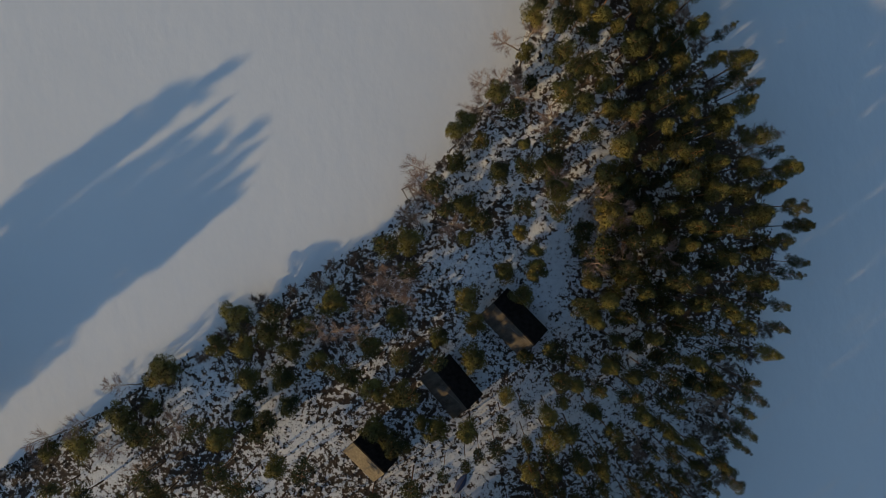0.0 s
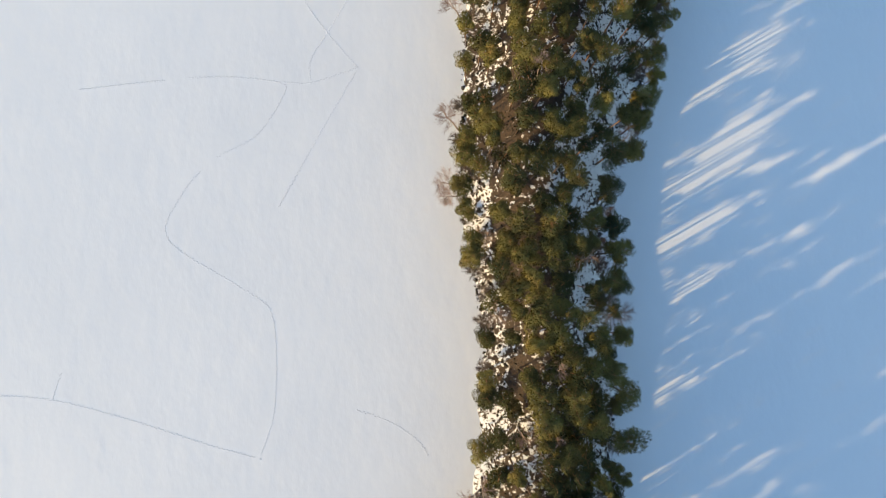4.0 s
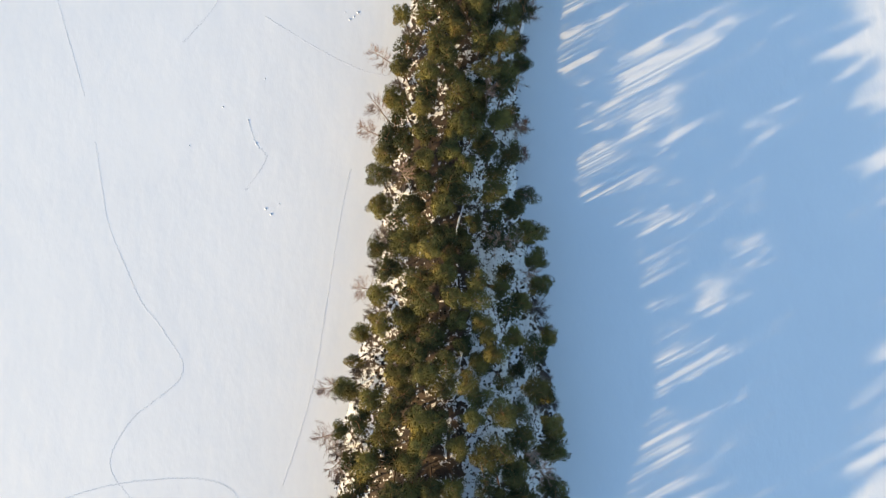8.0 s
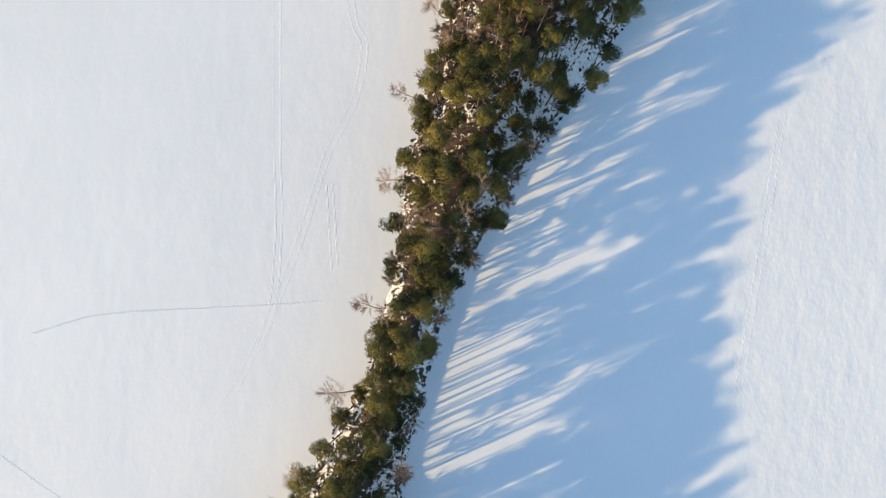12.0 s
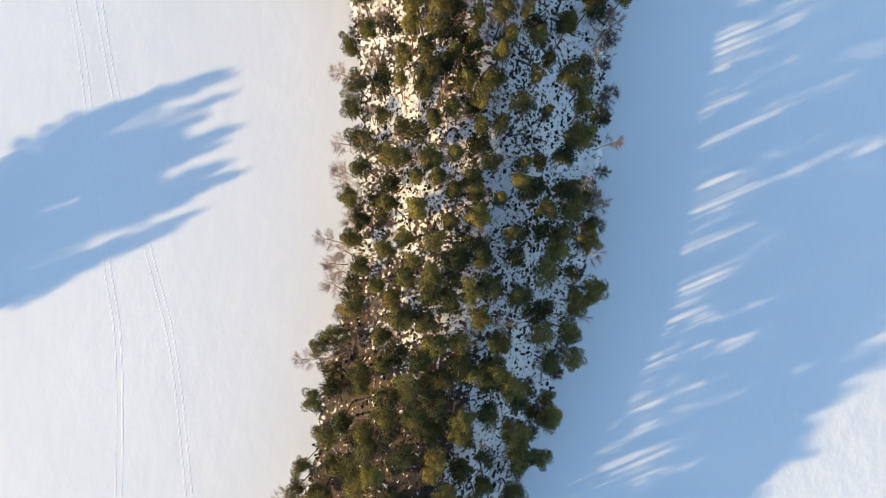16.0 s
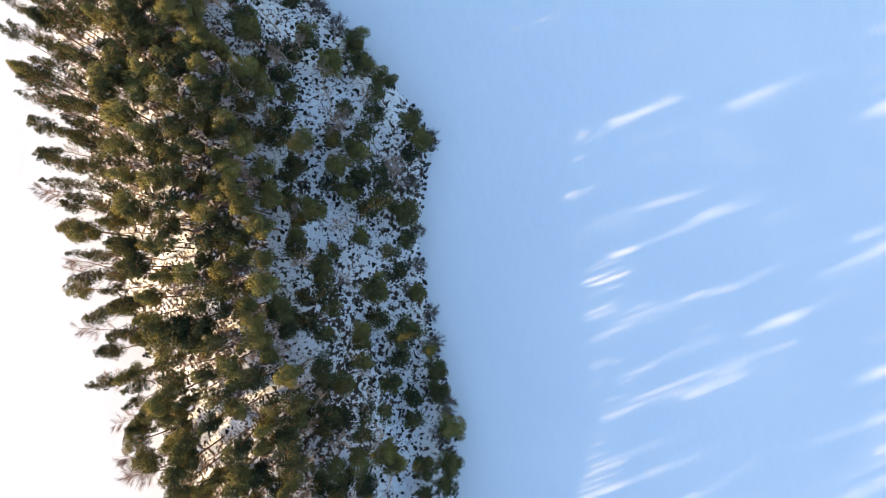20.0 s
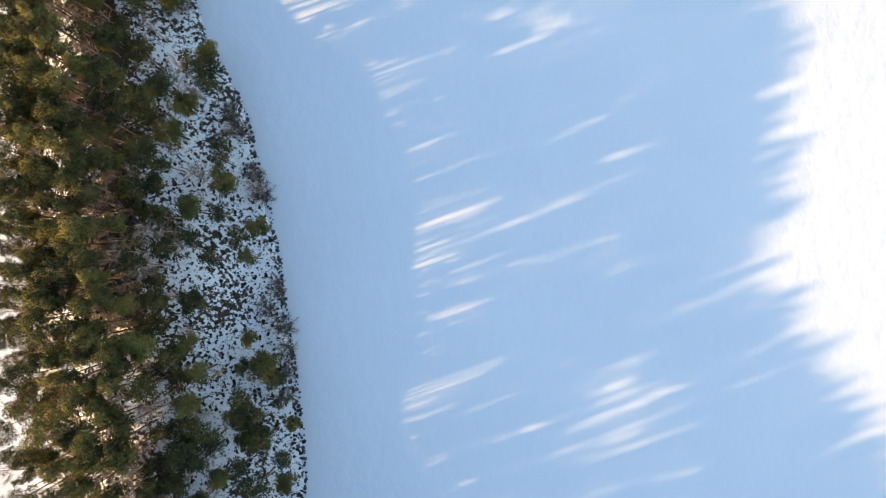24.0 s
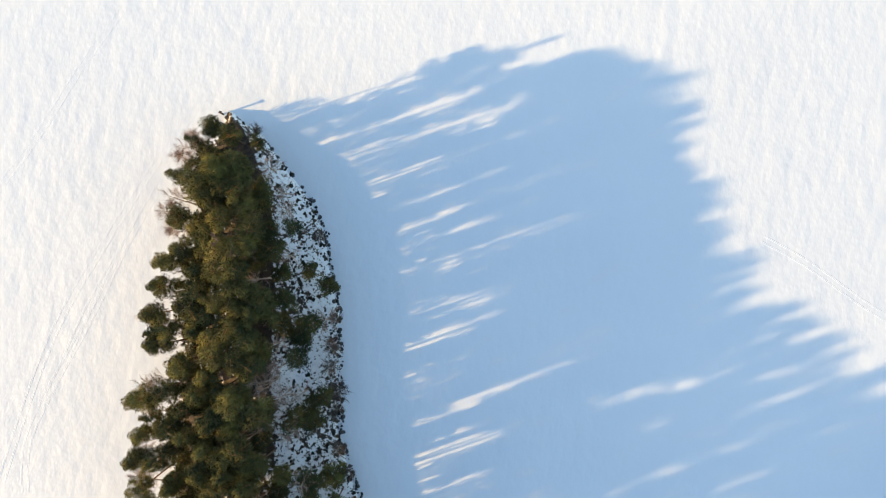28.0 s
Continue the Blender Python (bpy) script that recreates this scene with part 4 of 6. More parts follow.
pines([(19.4, 298.3, 14.5, 1.8), (24.1, 299.7, 13.8, 1.8), (32.3, 299.8, 12.6, 1.8), (29.6, 300.6, 12.6, 1.8), (13.9, 301.0, 11.1, 1.2), (18.6, 301.3, 12.7, 1.6), (37.3, 303.7, 9.5, 1.7), (23.6, 305.4, 14.2, 1.6), (30.0, 305.9, 12.7, 1.8), (39.1, 308.1, 9.1, 1.5), (14.9, 308.2, 12.4, 1.3), (26.1, 308.5, 13.1, 1.4), (23.4, 309.4, 14.6, 1.8), (35.0, 309.6, 12.9, 1.8), (16.0, 311.1, 12.2, 1.5), (32.0, 311.3, 12.4, 1.8), (19.5, 311.5, 13.3, 1.8), (27.7, 312.2, 14.5, 1.4), (22.5, 313.3, 14.5, 1.6), (40.2, 314.0, 10.5, 1.9), (30.4, 314.4, 12.9, 1.8), (36.3, 314.5, 12.2, 2.0), (25.2, 315.7, 14.9, 1.6), (19.1, 316.4, 13.6, 1.6)])
pines([(42.0, 317.5, 10.8, 1.0), (22.9, 318.3, 13.2, 1.6), (38.2, 319.1, 12.2, 1.5), (15.2, 319.4, 11.8, 1.8), (27.3, 320.3, 14.9, 1.9), (32.2, 320.6, 14.0, 1.6), (35.1, 320.7, 14.0, 1.8), (17.9, 321.0, 12.8, 1.8), (21.4, 321.2, 13.5, 1.6), (28.1, 323.7, 13.3, 1.9), (43.8, 324.4, 10.3, 1.5), (32.0, 324.6, 14.8, 1.6), (25.1, 326.2, 13.7, 2.1), (29.1, 326.4, 15.0, 1.6), (13.2, 327.4, 10.9, 1.4), (16.3, 327.4, 13.2, 1.8), (41.3, 328.3, 11.1, 2.4), (20.5, 328.4, 13.3, 1.6), (25.1, 329.5, 13.8, 1.6), (44.7, 330.1, 10.3, 1.9), (12.9, 330.7, 11.5, 1.2), (35.3, 331.5, 13.3, 1.8), (27.0, 331.5, 15.0, 1.6), (21.3, 331.8, 14.5, 1.8)])
pines([(38.1, 332.6, 13.5, 1.8), (43.1, 333.8, 10.8, 1.7), (19.1, 333.9, 13.4, 1.8), (32.8, 334.6, 14.9, 1.6), (23.8, 334.8, 15.1, 1.6), (38.6, 336.1, 12.9, 1.5), (15.8, 336.6, 13.7, 1.8), (26.2, 338.5, 14.8, 1.7), (20.4, 339.0, 15.0, 1.8), (30.8, 339.2, 15.0, 1.7), (45.9, 339.7, 9.7, 1.5), (16.7, 340.1, 14.7, 2.0), (12.3, 340.3, 11.4, 1.7), (42.0, 340.8, 12.1, 2.2), (22.8, 342.7, 13.6, 1.7), (26.6, 343.4, 14.7, 1.9), (41.1, 343.9, 13.5, 2.0), (18.8, 345.4, 15.1, 1.9), (33.2, 345.9, 13.9, 1.6), (46.6, 346.1, 10.2, 1.9), (36.7, 346.1, 13.7, 1.8), (29.0, 346.3, 15.2, 1.7), (24.2, 347.0, 13.6, 2.0), (17.4, 347.7, 14.5, 2.0)])
pines([(11.7, 348.5, 12.0, 1.5), (20.5, 348.8, 14.9, 1.8), (38.1, 350.7, 13.1, 1.8), (13.2, 350.8, 11.9, 1.7), (25.5, 351.2, 15.2, 1.7), (33.5, 351.5, 13.5, 1.9), (18.7, 352.7, 15.7, 1.8), (35.7, 353.1, 14.1, 1.7), (27.2, 353.8, 15.4, 1.9), (43.1, 354.4, 12.0, 1.7), (30.0, 355.2, 14.8, 1.5), (15.4, 355.3, 13.2, 1.6), (47.1, 355.7, 10.9, 1.7), (22.7, 356.3, 14.0, 1.9), (34.8, 356.4, 13.6, 1.6), (19.8, 358.5, 14.9, 1.9), (40.7, 358.8, 13.9, 1.6), (31.5, 359.1, 15.0, 1.5), (28.2, 359.5, 14.6, 1.7), (17.1, 359.5, 15.6, 1.6), (44.8, 359.8, 12.0, 1.7), (25.6, 360.6, 15.9, 1.9), (14.7, 360.9, 14.1, 1.6), (20.6, 361.8, 15.1, 2.1)])
pines([(29.9, 362.2, 15.4, 1.8), (36.6, 363.1, 14.4, 2.1), (45.6, 364.0, 12.0, 1.9), (12.0, 364.4, 13.1, 1.5), (21.1, 364.5, 15.8, 1.7), (16.6, 365.0, 15.1, 1.8), (26.8, 365.5, 15.0, 1.8), (47.4, 366.7, 10.9, 2.1), (18.6, 366.9, 14.4, 1.7), (30.3, 367.0, 15.1, 1.5), (23.7, 367.2, 15.0, 2.0), (40.2, 367.2, 13.3, 1.9), (12.6, 367.8, 13.6, 1.3), (41.0, 370.3, 12.9, 1.6), (33.2, 370.5, 13.9, 1.1), (24.4, 370.6, 14.8, 1.5), (9.8, 370.7, 12.1, 1.5), (20.2, 370.8, 15.2, 1.9), (16.6, 371.1, 15.1, 1.9), (45.3, 372.7, 10.8, 1.7), (41.0, 373.1, 14.0, 1.5), (30.5, 374.7, 16.0, 1.5), (25.0, 374.8, 15.5, 1.8), (36.8, 375.4, 15.1, 1.9)])
pines([(18.8, 376.0, 15.4, 1.6), (11.3, 376.0, 13.0, 1.5), (45.8, 376.2, 10.9, 1.2), (22.1, 376.3, 14.8, 1.8), (41.9, 376.5, 12.3, 1.7), (14.9, 377.2, 15.5, 2.1), (32.7, 378.3, 14.1, 1.2), (19.8, 378.8, 14.2, 1.9), (40.1, 379.6, 13.2, 1.6), (22.8, 379.7, 14.5, 1.5), (10.2, 380.0, 14.0, 2.0), (32.7, 381.4, 14.3, 1.5), (37.9, 384.2, 14.0, 1.6), (7.1, 384.2, 11.3, 1.7), (19.2, 384.2, 15.5, 1.7), (25.6, 384.4, 15.5, 1.5), (28.5, 385.2, 14.3, 1.5), (22.0, 385.8, 15.6, 1.7), (7.1, 387.8, 11.9, 1.8), (34.2, 388.2, 14.6, 1.1), (39.6, 388.2, 12.8, 2.3), (12.8, 388.3, 14.7, 1.4), (29.2, 388.5, 16.0, 1.5), (22.6, 389.9, 15.5, 1.7)])
pines([(19.1, 390.6, 16.0, 1.8), (25.5, 390.6, 15.4, 1.4), (39.6, 391.6, 14.0, 1.6), (11.8, 392.1, 15.1, 1.9), (31.2, 393.0, 15.4, 1.4), (16.0, 393.0, 14.7, 1.7), (20.1, 393.2, 15.2, 1.7), (4.0, 394.0, 12.4, 1.5), (26.9, 394.2, 15.1, 1.7), (36.0, 394.4, 13.6, 1.4), (22.9, 394.6, 15.4, 1.5), (38.6, 395.2, 13.1, 1.8), (7.1, 395.4, 13.3, 1.5), (12.6, 395.9, 16.4, 1.7), (33.0, 396.0, 14.5, 1.3), (26.1, 397.1, 15.9, 1.5), (21.5, 398.2, 16.0, 1.5), (30.6, 398.5, 14.5, 1.5), (3.8, 400.7, 14.8, 1.8), (11.4, 400.8, 14.5, 1.4), (27.8, 401.2, 14.5, 1.1), (7.4, 401.9, 14.5, 1.4), (34.3, 402.6, 15.1, 1.9), (24.8, 403.8, 16.5, 1.5)])
pines([(-0.3, 404.6, 11.7, 1.7), (21.6, 405.2, 15.0, 1.6), (28.3, 405.4, 15.5, 1.7), (2.5, 406.2, 13.6, 1.8), (6.3, 406.5, 15.6, 1.9), (36.7, 407.5, 12.9, 1.5), (32.9, 407.6, 14.2, 2.1), (23.7, 409.4, 14.8, 2.0), (9.1, 409.8, 16.1, 1.9), (27.4, 410.4, 14.5, 1.4), (41.5, 410.6, 10.8, 1.5), (-3.0, 412.2, 13.9, 1.7), (15.8, 412.3, 16.5, 1.8), (23.3, 413.7, 16.0, 1.5), (2.6, 413.9, 14.5, 2.1), (18.4, 414.4, 14.9, 1.5), (36.4, 414.4, 13.1, 1.7), (11.1, 415.3, 16.3, 1.8), (31.7, 417.5, 15.0, 1.4), (24.3, 417.8, 15.4, 1.5), (13.6, 417.9, 17.1, 1.9), (8.3, 418.0, 16.4, 1.5), (0.1, 418.4, 16.5, 1.9), (19.6, 418.7, 15.3, 1.6)])
pines([(40.0, 418.8, 10.5, 1.9), (-5.3, 419.1, 13.5, 2.0), (21.4, 421.0, 15.0, 1.7), (30.2, 421.1, 15.0, 1.6), (-8.5, 421.2, 12.1, 1.7), (26.7, 422.7, 15.4, 1.6), (5.8, 424.2, 15.7, 1.7), (-8.7, 425.0, 16.5, 2.1), (16.4, 425.7, 15.0, 1.5), (-0.6, 426.3, 16.1, 1.7), (25.3, 426.6, 9.3, 1.8), (37.2, 426.6, 5.5, 1.6), (28.8, 428.3, 7.1, 1.7), (15.5, 428.5, 14.0, 1.7), (33.1, 428.6, 6.3, 1.9), (20.2, 428.7, 10.5, 1.9), (-6.4, 429.1, 16.9, 2.2), (11.2, 429.5, 16.3, 1.5), (23.7, 429.6, 9.0, 1.8), (37.2, 429.9, 5.6, 1.8), (-2.4, 429.9, 17.8, 1.9), (26.5, 430.5, 8.0, 1.8), (3.4, 430.7, 17.3, 1.7), (-11.3, 432.4, 16.9, 1.8)])
pines([(11.6, 432.5, 15.4, 1.3), (-0.1, 433.5, 17.4, 1.5), (-15.7, 433.9, 16.3, 1.6), (14.4, 434.2, 13.0, 1.7), (35.3, 435.2, 5.4, 2.0), (10.8, 435.3, 16.5, 1.6), (-4.7, 436.7, 16.8, 1.7), (-10.1, 438.0, 17.1, 1.7), (18.5, 439.2, 9.4, 1.6), (32.5, 439.8, 5.9, 1.6), (24.5, 440.0, 7.5, 1.7), (15.0, 441.0, 10.9, 1.7), (-10.7, 441.2, 16.5, 1.7), (-14.5, 441.2, 17.6, 2.1), (-21.5, 441.2, 16.6, 2.0), (8.7, 441.5, 14.7, 1.4), (19.7, 442.5, 8.5, 1.5), (31.0, 443.2, 5.3, 1.6), (-1.4, 443.4, 16.3, 1.8), (-9.2, 444.1, 17.7, 1.8), (9.9, 445.5, 11.4, 1.4), (28.8, 446.1, 6.0, 1.1), (-14.0, 446.7, 17.2, 1.7), (18.2, 447.2, 8.2, 1.5)])
pines([(7.9, 447.4, 13.3, 1.7), (-7.9, 447.7, 16.5, 1.6), (24.7, 447.8, 6.5, 2.3), (-26.7, 449.4, 16.5, 2.3), (-23.3, 449.9, 17.3, 2.1), (-16.8, 450.0, 16.4, 1.7), (18.2, 452.4, 7.1, 2.1), (-7.3, 452.5, 17.8, 1.5), (-18.4, 452.8, 17.2, 1.9), (1.6, 452.8, 14.2, 1.6), (11.4, 454.0, 9.6, 2.0), (24.7, 454.1, 5.7, 1.4), (-12.4, 454.3, 17.7, 1.5), (0.9, 455.7, 14.6, 1.8), (-6.9, 457.2, 16.1, 1.3), (6.3, 457.5, 10.7, 1.3), (-22.9, 458.1, 18.4, 2.0), (-32.7, 459.2, 15.9, 1.5), (14.2, 460.1, 6.9, 1.4), (-16.8, 460.2, 18.1, 1.7), (-7.0, 460.3, 18.3, 1.5), (20.6, 461.7, 6.1, 1.4), (1.7, 461.9, 12.3, 1.9), (7.3, 462.2, 9.9, 2.0)])
pines([(-28.2, 462.6, 17.1, 1.7), (-32.8, 463.3, 16.7, 1.8), (-8.5, 465.2, 18.2, 1.8), (-0.1, 465.4, 11.2, 1.6), (20.0, 465.6, 5.8, 2.1), (-16.2, 465.6, 17.4, 1.9), (-5.4, 465.7, 16.0, 1.6), (10.7, 466.2, 7.0, 1.7), (-11.3, 466.8, 18.2, 1.9), (7.7, 468.6, 8.7, 1.7), (11.5, 469.2, 7.0, 1.7), (-39.9, 469.7, 16.0, 2.0), (-13.9, 470.0, 18.2, 1.6), (2.5, 470.9, 9.4, 1.9), (-20.7, 471.6, 16.2, 1.9), (-10.7, 472.4, 17.1, 1.8), (9.7, 472.6, 7.4, 2.0), (-16.7, 476.3, 18.3, 1.8), (-11.3, 476.3, 17.3, 1.6), (-2.7, 476.4, 12.1, 1.7), (-5.8, 477.4, 13.6, 1.7), (-39.3, 477.5, 16.2, 2.2), (18.3, 477.7, 5.5, 1.6), (-9.5, 478.9, 14.5, 1.8)])
pines([(-26.8, 479.1, 18.0, 2.0), (-20.2, 479.4, 18.2, 1.9), (15.5, 479.5, 6.1, 1.6), (-8.8, 483.6, 12.0, 1.9), (10.1, 485.1, 6.0, 1.9), (1.6, 485.1, 7.1, 2.0), (6.1, 486.6, 6.1, 2.1), (-2.6, 487.4, 7.6, 1.9), (3.2, 489.8, 5.5, 1.8), (-44.3, 494.3, 18.2, 2.0), (-38.8, 497.2, 17.0, 2.0), (-47.1, 497.4, 18.1, 2.0), (-31.5, 499.3, 16.0, 1.8), (-23.3, 499.5, 8.9, 2.0), (-12.4, 500.1, 5.8, 1.2), (-37.3, 502.7, 17.9, 1.8), (-21.6, 503.1, 7.7, 1.5), (-25.7, 503.7, 9.1, 1.5), (-33.6, 504.8, 14.8, 2.0), (-27.7, 505.9, 9.9, 1.6), (-48.5, 506.4, 16.8, 1.8), (-52.5, 506.5, 17.2, 1.9), (-18.0, 508.7, 6.0, 1.6), (-26.9, 509.1, 8.5, 1.7)])
pines([(-39.0, 510.7, 16.3, 1.6), (-30.9, 511.8, 10.4, 2.4), (-52.7, 513.1, 17.4, 2.2), (-45.7, 513.2, 18.8, 1.8), (-38.9, 513.7, 16.3, 1.9), (-24.7, 515.3, 7.6, 2.2), (-41.1, 515.5, 18.0, 2.1), (-27.6, 517.3, 7.8, 1.9), (-19.7, 517.6, 5.4, 1.2), (-33.1, 518.7, 10.9, 1.9), (-44.1, 520.0, 19.2, 1.8), (-41.3, 520.8, 15.6, 1.7), (-50.0, 521.3, 18.2, 2.1), (-33.6, 523.5, 9.5, 1.8), (-40.8, 525.7, 13.4, 2.2), (-26.7, 525.9, 7.0, 2.1), (-36.1, 527.1, 10.6, 1.5), (-46.1, 527.9, 19.2, 1.6), (-51.1, 528.8, 17.4, 2.1), (-30.0, 529.0, 6.9, 1.2), (-43.7, 530.4, 13.4, 1.5), (-37.8, 533.6, 9.2, 2.0), (-47.7, 533.8, 17.8, 1.6), (-57.7, 534.1, 18.3, 1.7)])
pines([(-57.4, 537.2, 19.7, 1.8), (-60.0, 539.0, 19.1, 2.0), (-49.1, 540.9, 15.0, 1.8), (-54.2, 541.9, 18.3, 1.8), (-42.2, 545.6, 9.9, 1.8), (-34.0, 545.9, 6.6, 1.6), (-62.8, 548.5, 18.7, 1.8), (-52.9, 548.9, 16.1, 2.0), (-40.4, 550.5, 7.4, 1.9), (-50.4, 550.7, 11.5, 2.2), (-58.3, 551.1, 19.5, 1.6), (-63.1, 552.3, 20.2, 1.9), (-77.8, 553.4, 19.9, 2.2), (-59.0, 554.4, 17.9, 1.9), (-54.1, 555.4, 12.3, 2.4), (-48.8, 556.0, 8.9, 2.3), (-81.1, 557.1, 19.8, 2.2), (-72.7, 557.4, 18.2, 2.0), (-52.4, 558.7, 11.6, 2.3), (-67.2, 559.0, 19.9, 1.8), (-76.5, 559.0, 18.5, 2.0), (-59.8, 559.4, 16.8, 1.8), (-49.5, 561.0, 7.8, 2.0), (-57.8, 561.4, 13.8, 2.2)])
pines([(-52.5, 562.1, 9.8, 2.2), (-78.9, 563.1, 18.0, 2.1), (-82.8, 564.9, 19.1, 1.9), (-59.5, 565.6, 11.8, 2.1), (-56.4, 565.8, 11.0, 2.0), (-85.2, 566.2, 19.0, 1.8), (-73.8, 566.9, 17.5, 1.7), (-77.5, 568.7, 18.0, 1.9), (-49.9, 569.8, 6.5, 1.6), (-85.5, 569.9, 19.1, 1.9), (-64.1, 571.5, 12.6, 1.9), (-87.6, 572.2, 19.2, 2.1), (-61.0, 574.2, 8.6, 2.4), (-80.4, 574.3, 18.9, 1.9), (-58.2, 576.5, 6.5, 2.1), (-77.1, 577.0, 17.7, 1.7), (-89.5, 577.6, 18.3, 2.1), (-72.2, 578.5, 16.4, 2.0), (-60.5, 578.6, 7.4, 1.4), (-79.1, 579.6, 18.1, 1.9), (-90.2, 581.4, 17.8, 1.8), (-76.3, 582.1, 18.2, 1.8), (-68.9, 582.6, 11.2, 1.8), (-59.7, 582.6, 6.0, 1.1)])
pines([(-72.9, 583.2, 15.1, 2.1), (-86.0, 583.2, 16.8, 2.1), (-79.9, 584.3, 17.3, 2.0), (-91.4, 584.7, 17.9, 1.8), (-88.2, 585.9, 17.5, 1.9), (-75.4, 586.5, 14.6, 2.0), (-68.2, 587.1, 8.2, 2.2), (-78.3, 587.2, 16.9, 2.0), (-71.9, 588.1, 10.4, 1.5), (-92.3, 588.1, 16.2, 1.6), (-65.0, 588.2, 6.6, 2.1), (-82.7, 589.1, 18.2, 2.0), (-75.0, 589.2, 12.7, 2.1), (-77.8, 590.7, 14.2, 2.0), (-88.9, 590.7, 18.0, 2.1), (-85.6, 591.0, 16.8, 2.0), (-93.4, 592.5, 17.6, 2.0), (-83.0, 594.5, 16.9, 2.0), (-91.8, 595.1, 16.9, 1.9), (-77.8, 595.1, 12.3, 2.3), (-70.7, 595.6, 7.1, 2.1), (-86.6, 596.4, 16.5, 2.1), (-81.3, 597.0, 16.5, 2.2), (-90.3, 599.7, 15.5, 2.2)])
pines([(-95.0, 600.3, 16.0, 2.1), (-80.8, 602.0, 12.7, 2.1), (-85.2, 602.6, 17.1, 2.0), (-93.6, 603.8, 15.0, 2.1), (-90.0, 604.1, 15.6, 1.9), (-79.8, 604.5, 10.0, 1.7), (-96.1, 605.3, 16.2, 1.8), (-82.7, 605.5, 14.5, 2.2), (-85.1, 606.7, 16.4, 2.1), (-89.7, 606.8, 15.1, 1.9), (-76.3, 607.6, 6.7, 2.3), (-97.2, 608.7, 15.9, 1.8), (-91.0, 609.8, 14.7, 1.9), (-82.3, 610.7, 11.5, 2.1), (-97.7, 611.9, 15.8, 1.7), (-86.5, 611.9, 15.4, 1.9), (-92.6, 612.3, 14.9, 1.8), (-79.9, 612.4, 8.2, 1.7), (-86.1, 614.9, 15.1, 1.9), (-96.1, 615.2, 15.5, 2.0), (-89.7, 617.3, 14.9, 2.3), (-94.3, 618.1, 13.5, 2.0), (-83.9, 619.3, 8.8, 2.4), (-90.6, 621.0, 14.2, 1.8)])
pines([(-86.9, 621.0, 11.8, 2.3), (-94.8, 624.1, 13.9, 2.0), (-97.6, 625.1, 13.9, 2.0), (-90.6, 625.4, 12.8, 2.1), (-88.0, 626.8, 8.6, 1.9), (-95.8, 628.4, 12.0, 1.8), (-92.6, 629.4, 10.6, 2.2), (-95.5, 633.4, 8.7, 1.9), (-98.6, 634.3, 9.3, 1.7)])
crest_fill(77)
birches([(-49.8, -38.5, 6.9), (-55.3, -34.6, 4.9), (29.3, -32.5, 19.5), (-45.8, -30.7, 5.4), (41.3, -27.1, 18.5), (-21.8, -15.9, 6.0), (-18.1, -15.7, 6.8), (-14.4, -15.6, 7.9), (-7.5, -12.0, 7.4), (-13.7, -11.8, 7.4), (-9.4, -10.5, 7.8), (-12.2, -8.4, 5.9), (-7.4, -7.7, 7.5), (-10.1, -6.9, 6.2), (-12.9, -6.1, 5.0), (20.7, -4.7, 16.5), (25.0, -3.9, 21.6), (32.2, -3.5, 20.5), (22.7, 1.1, 7.9), (-0.8, 1.9, 5.5), (25.7, 3.7, 18.6), (23.5, 4.3, 8.4), (22.1, 5.7, 8.3), (-4.7, 5.9, 4.6), (15.3, 8.6, 8.1), (47.3, 12.8, 16.9), (25.8, 16.0, 14.1), (15.0, 17.2, 13.4), (4.5, 19.7, 10.9), (10.0, 21.9, 12.9), (6.9, 22.6, 11.1), (18.6, 24.9, 13.2)])
birches([(12.1, 31.6, 11.8), (38.5, 31.8, 17.5), (37.0, 36.4, 17.0), (19.7, 36.5, 13.3), (15.7, 36.8, 12.1), (16.8, 38.9, 13.4), (20.1, 40.0, 14.9), (30.4, 40.7, 13.2), (36.4, 41.5, 11.2), (17.1, 50.2, 13.0), (25.5, 58.8, 14.1), (21.1, 60.3, 15.2), (24.0, 70.4, 15.5), (15.6, 76.8, 13.2), (33.7, 78.6, 10.4), (27.5, 85.7, 12.9), (12.7, 88.4, 14.6), (33.5, 106.7, 10.0), (17.6, 112.4, 15.4), (36.4, 120.8, 11.2), (19.1, 132.4, 14.2), (15.8, 133.4, 14.8), (6.1, 145.5, 11.5), (35.6, 149.0, 10.7), (33.8, 152.2, 11.6), (30.9, 178.4, 8.6), (24.1, 182.0, 12.2), (25.8, 183.2, 10.8), (9.4, 190.0, 12.2), (19.1, 204.2, 12.3), (24.3, 208.1, 9.7), (21.9, 239.3, 8.8)])
